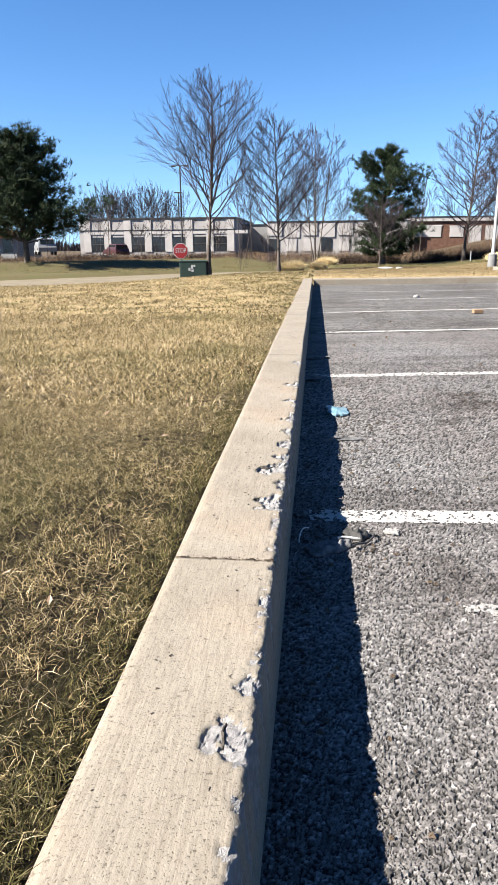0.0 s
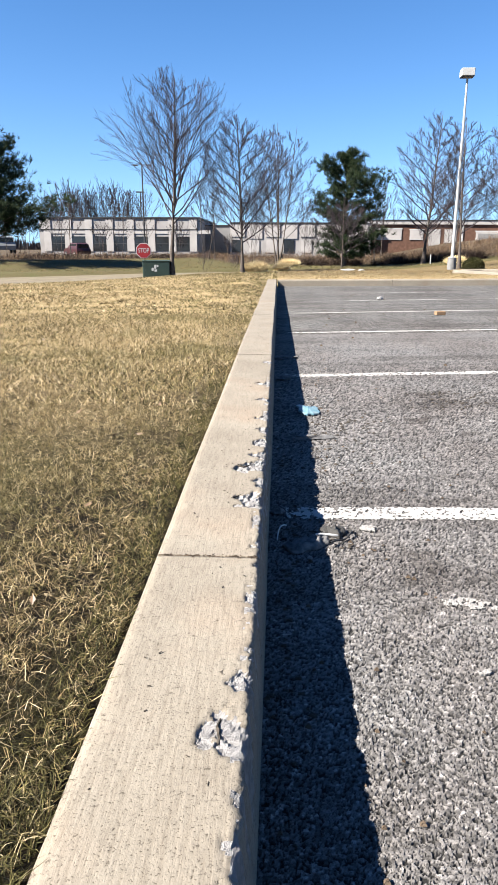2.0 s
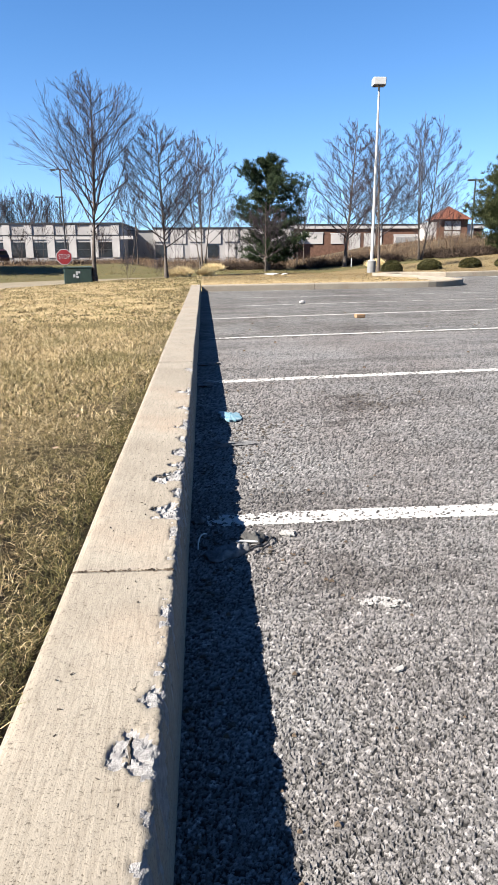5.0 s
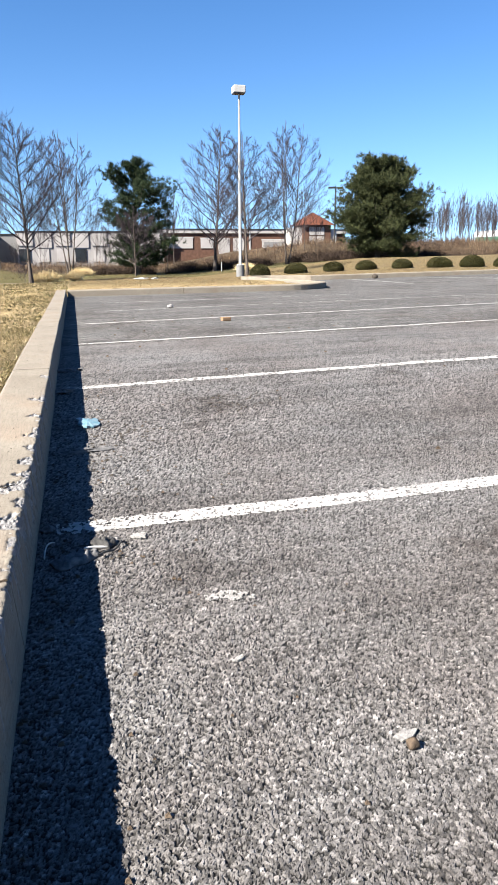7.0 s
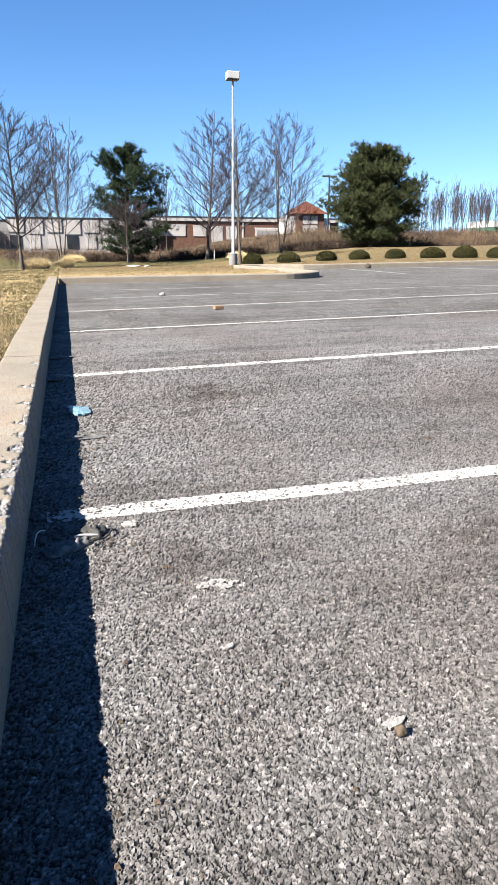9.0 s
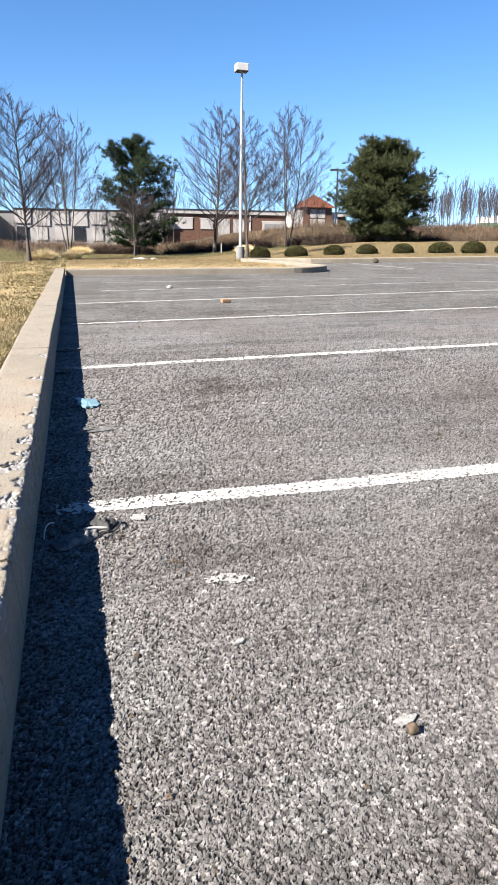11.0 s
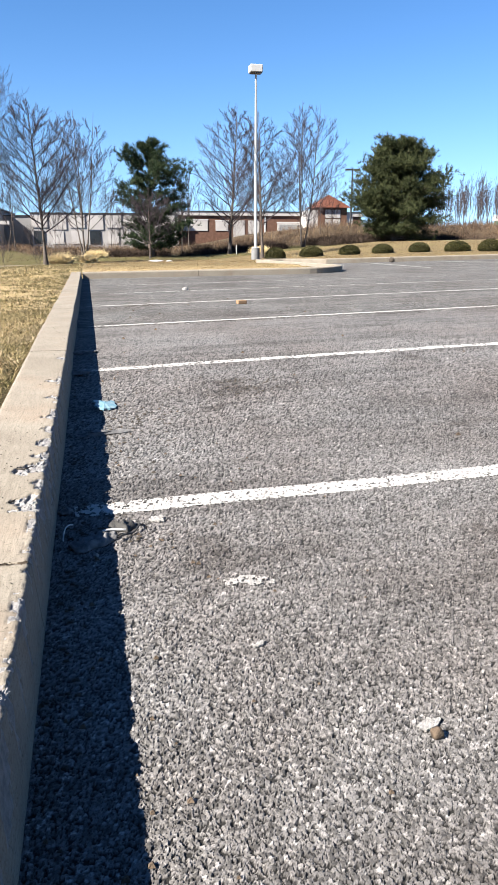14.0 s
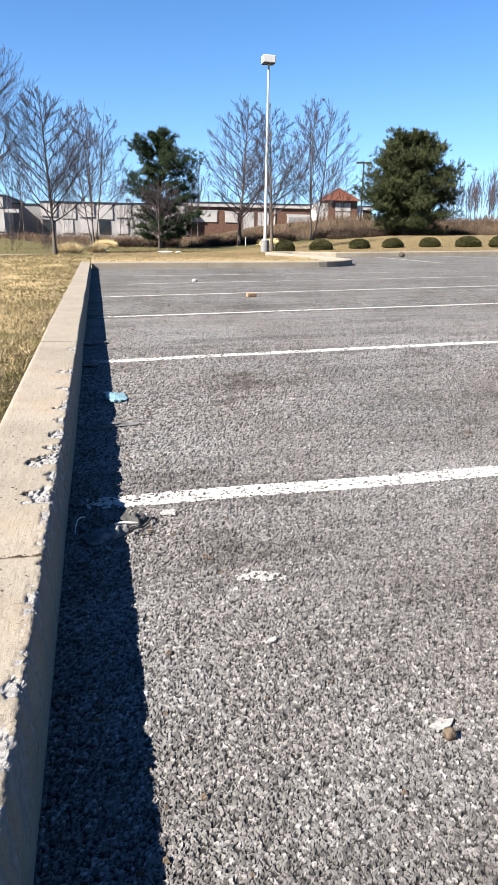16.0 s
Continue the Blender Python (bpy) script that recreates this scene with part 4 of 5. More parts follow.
block(wh, "ledge", -31.5, -10.4, 3.02, 3.12, -0.13, -0.005, M["darkmetal"], "dark horizontal ledge")

wing = empty("warehouse_wing", pose(0, 100, 0), "grey block warehouse wing with a flat roof", "building")
block(wing, "wall", -12.5, -6.3, -1.2, 3.75, 0, 20, M["grey"])
block(wing, "roof", -12.6, -6.2, 3.75, 3.9, -0.1, 20.1, M["darkmetal"])

w2 = empty("warehouse", pose(0, 95, 0), "white panelled warehouse half hidden behind bare trees", "building")
block(w2, "wall", -6.5, 12.4, -1.2, 3.95, 0, 20, M["panel_grey"])
block(w2, "roof", -6.6, 12.5, 3.95, 4.1, -0.15, 20.1, M["darkmetal"], "dark flat roof edge")
x, k = -6.4, 0
while x < 11.5:
    block(w2, "panel", x, x + 1.9, 2.0 if k % 2 else 2.25, 3.8, -0.1, -0.004, M["white"])
    block(w2, "panel", x + 0.1, x + 1.5, 0.2, 1.85, -0.08, -0.003, M["white"] if k % 3 else M["glass"])
    x += 2.35
    k += 1

bb = empty("brick_building", pose(0, 96, 0), "low brown brick building with pale fascia and covered windows", "building")
block(bb, "wall", 12.6, 39.0, -0.5, 3.9, 0, 18, M["brick"])
block(bb, "fascia", 12.5, 39.1, 3.9, 4.35, -0.2, 18.1, M["white"], "pale fascia band")
block(bb, "roof", 12.4, 39.2, 4.35, 4.5, -0.25, 18.2, M["darkmetal"])
for a, b, c, d in ((13.0, 16.6, 1.9, 3.3), (17.7, 19.5, 1.9, 3.2), (26.5, 30.0, 1.8, 3.0)):
    w = block(bb, "window", a, b, c, d, -0.08, -0.003, M["white"], "pale covered window")
    block(w, "frame", a - 0.1, b + 0.1, d, d + 0.12, -0.1, -0.004, M["signwhite"])
block(bb, "window", 26.8, 29.7, 2.05, 2.75, -0.1, -0.085, M["grey"])
for a in (20.2, 22.3):
    block(bb, "loading_door", a, a + 1.6, 0.6, 3.3, -0.06, -0.003, M["white"])
block(bb, "downpipe", 24.6, 24.8, -0.4, 3.8, -0.1, -0.004, M["signwhite"])

tw = empty("roof_tower", pose(33.6, 93, 0), "brown brick corner tower with a red pyramid roof", "building")
block(tw, "wall", -2.05, 2.05, -0.5, 4.95, 0, 4.1, M["brick"])
for a, b in ((2.5, 3.45), (3.6, 4.7)):
    for c in (-1.1, 0.05):
        block(tw, "window", c, c + 1.05, a, b, -0.05, -0.003, M["white"], "pale mullioned window")
bm = bmesh.new()
r = bmesh.ops.create_cone(bm, cap_ends=True, segments=4, radius1=3.55, radius2=0.15, depth=1.75)
bmesh.ops.transform(bm, matrix=pose(0, 2.05, 5.83, 0, 0, 45), verts=r["verts"])
part("roof", bm, M["redroof"], tw, "red shingled pyramid roof")
block(tw, "side_wall", -3.6, -2.06, -0.5, 4.6, 0.3, 3, M["white"])
block(tw, "pillar", 2.1, 3.0, -0.5, 4.3, 0.2, 2, M["signwhite"])

gs = empty("green_shed", pose(90.5, 130, 0), "far shed with green walls and a white roof", "building")
block(gs, "wall", -2.4, 8, -1, 4.6, 0, 10, M["green_wall"])
block(gs, "roof", -2.6, 8.2, 4.6, 5.8, -0.2, 10.2, M["signwhite"])

sh = empty("shop", pose(-40, 85, 0), "low shop with a dull red awning", "building")
block(sh, "wall", -8, 2.6, -1, 3.0, 0, 8, M["grey"])
block(sh, "awning", -8.2, 2.8, 2.2, 3.1, -0.9, 0.3, M["redroof"], "dull red awning")
for k in range(6):
    block(sh, "window", -7.6 + 1.7 * k, -6.3 + 1.7 * k, 0.4, 2.0, -0.05, -0.003, M["glass"])


# ---- parked cars ----
def car(x, y, z, rz, paint, label):
    e = empty("car", pose(x, y, z, 0, 0, rz), label, "car", "parked cars")
    prof = [(-2.2, 0.35), (-2.25, 0.75), (-2.1, 1.0), (-1.9, 1.55), (-1.5, 1.68), (0.2, 1.66), (0.95, 1.1), (2.0, 0.95), (2.2, 0.7), (2.2, 0.35)]
    bm = bmesh.new()
    rows = []
    for yy, sc in ((-0.88, 0.97), (-0.82, 1.0), (0.82, 1.0), (0.88, 0.97)):
        rows.append([bm.verts.new((px, yy * (0.84 if pz > 1.2 else 1.0), pz * sc)) for px, pz in prof])
    for a, b in zip(rows[:-1], rows[1:]):
        for i in range(len(prof)):
            bm.faces.new((a[i], a[(i + 1) % len(prof)], b[(i + 1) % len(prof)], b[i]))
    bm.faces.new(rows[0])
    bm.faces.new(rows[-1][::-1])
    body = part("body", bm, paint, e)
    for s in (-1, 1):
        for a, b in ((-1.75, -0.85), (-0.75, 0.2)):
            bm = bmesh.new()
            box(bm, (b - a, 0.03, 0.42), ((a + b) / 2, s * 0.80, 1.33), 0.01)
            part("side_window", bm, M["glass"], body)
        for a in (-1.4, 1.4):
            bm = bmesh.new()
            cyl(bm, 0.34, 0.34, 0.24, (a, s * 0.80 + 0.12, 0.34), 18, rx=90)
            w = part("wheel", bm, M["darkmetal"], e)
            bm = bmesh.new()
            cyl(bm, 0.2, 0.2, 0.02, (a, s * 0.93 + 0.01, 0.34), 12, rx=90)
            part("rim", bm, M["metal"], w)
    for xx, w, hh, zz in ((-2.06, 1.3, 0.45, 1.3), (0.62, 1.3, 0.5, 1.4)):
        bm = bmesh.new()
        box(bm, (0.04, w, hh), (xx, 0, zz), 0.01, 0, 0)
        part("windscreen", bm, M["glass"], body)
    return e


M["silver"] = simple("silver_paint", (0.132, 0.135, 0.138), (0.162, 0.162, 0.165), 2, 0.35, 0.0, 0)
M["maroon"] = simple("maroon_paint", (0.021, 0.0048, 0.0048), (0.033, 0.0072, 0.0066), 2, 0.4, 0, 0)
car(-27.7, 70.1, 0.2, 118, M["silver"], "silver estate car parked behind the weeds")
car(-35.5, 74.0, 0.0, 110, M["silver"], "pale car parked behind the pine")
car(-24.9, 86.0, -0.35, 128, M["maroon"], "dark maroon car parked by the warehouse")


# ---- saplings, far woods and weeds ----
def template(seed, h, spread, **kw):
    return bare_tree("sapling", -60, -60, at(-60, -60) + h, spread, "thin leafless sapling among the dead weeds", seed, joined=True, group="saplings", **kw)


temps = [template(41, 5.0, 2.6, stems=2, limbs=8, kids=(5, 3), levels=2, up=1.6, trunk_r=0.05, rmin=0.012),
         template(42, 6.0, 3.0, limbs=9, kids=(5, 3), levels=2, up=1.4, trunk_r=0.06, rmin=0.012),
         template(43, 4.0, 2.6, stems=3, limbs=9, kids=(5, 3), levels=2, up=1.3, trunk_r=0.05, rmin=0.012)]
rg = random.Random(8)
SAP = [(-25, 57, 1.0), (-23.5, 60, 0.8), (-21, 58, 1.0), (-19.5, 62, 0.9), (-17.3, 58, 1.1), (-15.4, 61, 0.8), (-13.3, 59, 0.9), (-11.6, 62, 1.0), (-8.5, 60, 0.8), (-6.1, 60.1, 1.45), (-5.6, 62, 1.1),
       (-4, 58, 0.6), (-2.2, 63, 0.8), (2.3, 62, 0.9), (3.2, 61, 0.7), (8.6, 63, 1.1), (9.6, 66, 1.2), (13.5, 64, 0.9), (14.8, 61, 0.8), (16.2, 65, 1.0), (20.5, 63, 1.0), (21.8, 60, 0.8), (22.6, 66, 1.0), (28.5, 64, 0.8)]
for i, (x, y, s) in enumerate(SAP):
    o = copy_thing(temps[i % 3], pose(x, y, at(x, y), 0, 0, rg.uniform(0, 360)))
    o.scale = (s, s, s)
for x, y, s in ((-4.1, 39.6, 0.42), (-2.4, 40.0, 0.36)):
    o = copy_thing(temps[2], pose(x, y, at(x, y), 0, 0, rg.uniform(0, 360)))
    o.scale = (s * 0.9, s * 0.9, s)
    tagged(o, "small leafless bush on the verge", "bush")


wt = [bare_tree("far_tree", -70 - 6 * i, -60, at(-70, -60) + 9.0, 1.3, "tall thin leafless tree of the far wood", 51 + i, joined=True, group="far wood", stems=1, limbs=6, kids=(5,), levels=1, up=4.5, trunk_r=0.07, rmin=0.016) for i in range(3)]
spots = [(rg.uniform(60, 92), rg.uniform(104, 128), rg.uniform(0.85, 1.25)) for _ in range(140)]
wide = bare_tree("far_tree", -90, -60, at(-90, -60) + 9.0, 4.2, "tall spreading leafless tree behind the warehouse", 58, joined=True, group="far wood", fork=0.2, stems=2, limbs=14, kids=(6, 3), levels=2, up=1.8, trunk_r=0.11, rmin=0.02)
for i in range(10):
    x, y, k = -41 + 1.75 * i + rg.uniform(-0.7, 0.7), rg.uniform(118, 126), rg.uniform(1.05, 1.4)
    copy_thing(wide, pose(x, y, at(x, y) - 0.2, 0, 0, rg.uniform(0, 360))).scale = (k, k, k)
spots += [(-9 + 2.3 * i + rg.uniform(-1, 1), rg.uniform(122, 134), rg.uniform(0.7, 1.0)) for i in range(16)]
spots += [(27 + 2.0 * i + rg.uniform(-1, 1), rg.uniform(118, 134), rg.uniform(0.8, 1.0)) for i in range(7)]
spots += [(-58 + 3 * i + rg.uniform(-1, 1), rg.uniform(120, 130), rg.uniform(0.8, 1.1)) for i in range(6)]
for i, (x, y, s) in enumerate(spots):
    o = copy_thing(wt[i % 3], pose(x, y, at(x, y) - 0.2, 0, 0, rg.uniform(0, 360)))
    o.scale = (s, s, s)
for o in temps + wt + [wide]:                       # the patterns themselves join the far wood
    x = rg.uniform(94, 110)
    o.matrix_world = pose(x, rg.uniform(110, 128), at(x, 120))


def distant_woods():
    """A low far belt of leafless woods along the horizon."""
    nr = np.random.default_rng(61)
    n = 9000
    a = np.radians(nr.uniform(-50, 62, n))
    d = nr.uniform(300, 360, n)
    x, y = d * np.sin(a), d * np.cos(a)
    z = land_z(x, y)
    h = nr.uniform(0.35, 1.0, n) * (7.5 + 1.6 * np.sin(a * 23) + 1.2 * np.sin(a * 61))
    w = nr.uniform(0.15, 0.9, n)
    c = np.stack([x, y, z - 0.5], 1)
    side = np.stack([np.cos(a), -np.sin(a), 0 * a], 1) * w[:, None]
    top = c + np.stack([nr.normal(0, 0.5, n), nr.normal(0, 0.5, n), h], 1)
    return tagged(tri_mesh("distant_woods", np.stack([c - side, c + side, top], 1), M["distance"]), "far belt of grey leafless woods", "woods", kind="stuff")


distant_woods()


def blades(name, x, y, hgt, width, lean, seed, material, label, bent=True, twist=0.6):
    """Bent blades, each of three triangles, standing on the land."""
    nr = np.random.default_rng(seed + 5000)
    n = len(x)
    a = nr.uniform(0, 2 * math.pi, n)
    base = np.stack([x, y, land_z(x, y)], 1)
    tilt = np.clip(np.abs(nr.normal(lean, 0.35, n)), 0, 1.45)
    d = np.stack([np.cos(a) * np.sin(tilt), np.sin(a) * np.sin(tilt), np.cos(tilt)], 1)
    t2 = np.clip(tilt + nr.uniform(0.0, 1.1, n), 0, 1.8)
    a2 = a + nr.normal(0, 0.8, n)
    d2 = np.stack([np.cos(a2) * np.sin(t2), np.sin(a2) * np.sin(t2), np.cos(t2)], 1)
    r3 = nr.normal(0, twist, (n, 3)) + np.array([0, 0, 1.0])
    s = np.cross(d, r3)
    s = s / np.linalg.norm(s, axis=1)[:, None] * (width / 2)[:, None]
    m = base + d * (hgt * 0.55)[:, None]
    tip = m + d2 * (hgt * 0.5)[:, None]
    if not bent:
        return tagged(tri_mesh(name, np.stack([base - s * 1.25, base + s * 1.25, tip], 1), material), label, "grass", kind="stuff")
    me = bpy.data.meshes.new(name)
    co = np.stack([base - s, base + s, m + s * 0.8, m - s * 0.8, tip], 1).reshape(-1, 3)
    k = np.arange(n)[:, None] * 5
    me.vertices.add(n * 5)
    me.vertices.foreach_set("co", co.astype(np.float32).ravel())
    loops = np.concatenate([k + np.array([[0, 1, 2, 3]]), k + np.array([[3, 2, 4]])], 1).astype(np.int32)
    me.loops.add(n * 7)
    me.loops.foreach_set("vertex_index", loops.ravel())
    st = np.stack([np.arange(n) * 7, np.arange(n) * 7 + 4], 1).ravel().astype(np.int32)
    me.polygons.add(n * 2)
    me.polygons.foreach_set("loop_start", st)
    me.update(calc_edges=True)
    me.materials.append(material)
    return tagged(new(name, me), label, "grass", kind="stuff")


def scatter(n, x0, x1, y0, y1, seed, keep=None, clump=0.0):
    """Random places in a rectangle; with clump, two thirds of them gather in tussocks of that size."""
    nr = np.random.default_rng(seed)
    x, y = nr.uniform(x0, x1, n), nr.uniform(y0, y1, n)
    if clump:
        m = n * 2 // 3
        c = nr.integers(0, m // 34 + 1, m)
        cx, cy = nr.uniform(x0, x1, m // 34 + 1), nr.uniform(y0, y1, m // 34 + 1)
        x[:m] = np.clip(cx[c] + nr.normal(0, clump, m), x0, x1)
        y[:m] = np.clip(cy[c] + nr.normal(0, clump, m), y0, y1)
    if keep is not None:
        k = keep(x, y, nr)
        x, y = x[k], y[k]
    return x, y, nr


def noise_mask(x, y):
    return np.array([noise.noise(Vector((a * 0.45, b * 0.45, 1.7))) > -0.12 for a, b in zip(x, y)], bool)


# lawn, denser towards the kerb's near end
for seed, n, box4, hh, ww, lean in ((1, 105000, (-1.6, -0.244, 0.5, 3.4), 0.036, 0.0012, 0.95), (2, 200000, (-4.2, -0.247, 3.4, 8.0), 0.046, 0.0042, 1.05),
                                    (3, 165000, (-10.0, -0.25, 8.0, 18.0), 0.046, 0.0115, 1.15), (4, 100000, (-19.0, 0.0, 18.0, 34.0), 0.052, 0.026, 1.15),
                                    (8, 60000, (-9.0, -1.6, -3.0, 3.4), 0.04, 0.008, 1.0), (9, 9000, (-9.0, -0.25, -8.0, 0.5), 0.04, 0.009, 1.0), (10, 16000, (-12.0, -4.2, 3.4, 8.0), 0.045, 0.011, 1.0)):
    x, y, nr = scatter(n, *box4, seed, (lambda x, y, r: (y < 18.2) | ~in_lot(x, y) & (road_q(x, y) < -3.4)), 0.018 + 0.006 * max(0.0, box4[2]))
    patch = np.array([noise.noise(Vector((p * 0.55, q * 0.32, 6.1))) + 0.6 * noise.noise(Vector((p * 2.1, q * 1.6, 2.2))) for p, q in zip(x, y)])
    olive = nr.uniform(0, 1, len(x)) < 0.02 + 0.28 * np.exp((x + 0.24) / (0.35 + 0.09 * np.abs(y))) + 0.38 * patch + 0.40 * (1 - smooth(1.0, 3.6, y)) + 0.25 * smooth(17, 26, y)
    for sel, kind_, words in ((~olive, "grass", "dry straw-coloured winter lawn with thin green patches"), (olive, "olive_grass", "olive green blades growing through the dry lawn")):
        xs_, ys_ = x[sel], y[sel]
        blades("lawn_grass", xs_, ys_, hh * nr.uniform(0.4, 1.25, len(xs_)), ww * nr.uniform(0.6, 1.4, len(xs_)), lean, seed + (0 if kind_ == "grass" else 500), M[kind_], words, bent=seed == 1, twist=0.7 if seed == 1 else 0.3)
xe, ye, nr = scatter(6000, -0.32, -0.238, 0.4, 4.0, 77)
blades("lawn_grass", xe, ye, 0.034 * nr.uniform(0.4, 1.3, len(xe)), 0.0013 * nr.uniform(0.6, 1.4, len(xe)), 0.9, 77, M["olive_grass"], "ragged olive grass along the kerb's back edge")
# verge of the island and beyond
x, y, nr = scatter(50000, 0.1, 20, 18.85, 42, 5, lambda x, y, r: ~in_lot(x - 0.25, y - 0.25) & ~in_lot(x, y - 0.3) & ~in_lot(x + 0.25, y) & (road_q(x, y) < -3.4))
blades("verge_grass", x, y, 0.05 * nr.uniform(0.4, 1.2, len(x)), 0.016 * nr.uniform(0.6, 1.4, len(x)), 1.0, 5, M["verge"], "brown flattened grass on the island", bent=False)
x, y, nr = scatter(42000, -34, 40, 40, 66, 6, lambda x, y, r: (road_q(x, y) > 3.6) & (road_q(x, y) < 16))
blades("far_grass", x, y, 0.09 * nr.uniform(0.4, 1.2, len(x)), 0.03 * nr.uniform(0.6, 1.4, len(x)), 0.8, 6, M["green_blade"], "thin green grass beyond the road")
x, y, nr = scatter(130000, -45, 75, 48, 80, 7, lambda x, y, r: (road_q(x, y) > 14.0 + r.uniform(0, 3, len(x))) & (road_q(x, y) < 26))
blades("weeds", x, y, (0.78 + 0.25 * np.sin(x * 0.7) * np.cos(y * 0.5) + 0.2 * np.sin(x * 2.3 + y)) * (0.65 + 0.35 * smooth(-7, 0, x)) * nr.uniform(0.25, 1.25, len(x)), 0.018 * nr.uniform(0.5, 1.5, len(x)), 0.5, 7, M["weed"], "dead brown weeds and brambles on the bank")
for seed, n, x0, x1, y0, y1, hh in ((20, 16000, 9.5, 17, 58, 63, 1.0), (21, 30000, 20, 33, 56.5, 63, 1.15), (22, 9000, 33, 60, 60, 70, 1.2), (23, 5000, 2.0, 9.0, 57.5, 61, 0.9), (24, 6000, -21, -9, 57.5, 61, 0.6), (25, 12000, 52, 104, 98, 103, 2.3)):
    x, y, nr = scatter(n, x0, x1, y0, y1, seed)
    k = noise_mask(x, y)
    x, y = x[k], y[k]
    o = blades("brambles", x, y, hh * nr.uniform(0.4, 1.2, len(x)), 0.02 * nr.uniform(0.5, 1.5, len(x)), 0.8, seed, M["bramble"], "dark tangled leafless brambles on the bank")
    tagged(o, category="brambles")
# straw tufts
for i, (x0, y0, w, hh) in enumerate([(-1.1, 36.2, 1.25, 0.60), (0.2, 36.4, 0.75, 0.46), (0.9, 55.5, 1.6, 0.7), (13.5, 54, 1.5, 0.6)]):
    nr = np.random.default_rng(70 + i)
    a, r = nr.uniform(0, 6.28, 3500), nr.uniform(0, 1, 3500) ** 0.6 * w * 0.42
    o = blades("straw_tuft", x0 + r * np.cos(a), y0 + r * np.sin(a), hh * nr.uniform(0.5, 1.1, 3500), np.full(3500, 0.02), 0.65, 70 + i, M["tuft"], "pale dry ornamental grass tuft")
    tagged(o, category="grass tuft", group="straw tufts")


# ---- litter and stones ----
def lump(name, x, y, size, material, label, seed, category, jag=0.25, z=None, rz=0.0):
    bm = bmesh.new()
    bmesh.ops.create_icosphere(bm, subdivisions=3, radius=0.5)
    for v in bm.verts:
        v.co *= 1 + jag * noise.noise(v.co * 2.3 + Vector((seed, 0, 0))) + 0.3 * jag * noise.noise(v.co * 7 + Vector((0, seed, 0)))
        v.co.z = max(v.co.z, -0.36)
    bmesh.ops.scale(bm, vec=size, verts=bm.verts)
    bmesh.ops.transform(bm, matrix=pose(x, y, (float(lot_z(x, y)) if z is None else z) + size[2] * 0.36, 0, 0, rz), verts=bm.verts)
    ob = part(name, bm, material)
    return tagged(ob, label, category)


def flake(name, x, y, w, d, material, label, category, seed, rz=0.0, hgt=0.004, crumple=0.0, n=26):
    """A thin ragged scrap lying on the asphalt, with a little thickness."""
    bm = bmesh.new()
    rows = []
    for s in (0, 1):
        ring = []
        for i in range(n):
            a = 2 * math.pi * i / n
            r = 1 + 0.55 * noise.noise(Vector((math.cos(a) * 1.6, math.sin(a) * 1.6, seed))) + 0.35 * noise.noise(Vector((math.cos(a) * 6, math.sin(a) * 6, seed)))
            px, py = w / 2 * r * math.cos(a), d / 2 * r * math.sin(a)
            ring.append(bm.verts.new((px, py, s * hgt + (crumple * abs(noise.noise(Vector((px * 25, py * 25, seed)))) if s else 0))))
        rows.append(ring)
    mid = bm.verts.new((0, 0, hgt + crumple * 0.8))
    for i in range(n):
        bm.faces.new((rows[0][i], rows[0][(i + 1) % n], rows[1][(i + 1) % n], rows[1][i]))
        bm.faces.new((rows[1][i], rows[1][(i + 1) % n], mid))
    bmesh.ops.transform(bm, matrix=pose(x, y, float(lot_z(x, y)) + 0.001, 0, 0, rz), verts=bm.verts)
    return tagged(part(name, bm, material), label, category)


M["old_paint"] = simple("old_paint", (0.18, 0.174, 0.168), (0.288, 0.282, 0.273), 120, 0.85, 0, 0.8, 0.004)
M["cloth"] = simple("dirty_cloth", (0.045, 0.045, 0.048), (0.15, 0.15, 0.153), 45, 0.9, 0, 0.6, 0.004)
M["black"] = simple("black_rubber", (0.008, 0.008, 0.008), (0.024, 0.023, 0.022), 30, 0.7, 0, 0.8, 0.004)
M["cyan"] = simple("cyan_plastic", (0.045, 0.13, 0.175), (0.15, 0.205, 0.225), 22, 0.35, 0, 0.3, 0.003)
M["yellow"] = simple("yellow_block", (0.15, 0.09, 0.051), (0.204, 0.141, 0.09), 20, 0.9, 0, 0.5, 0.004)
M["stone"] = simple("brown_stone", (0.022, 0.017, 0.013), (0.10, 0.074, 0.053), 60, 0.85, 0, 0.6, 0.003)
M["dirt"] = simple("dirt_crumb", (0.018, 0.0156, 0.0132), (0.06, 0.051, 0.042), 90, 0.95, 0, 0.6, 0.003)

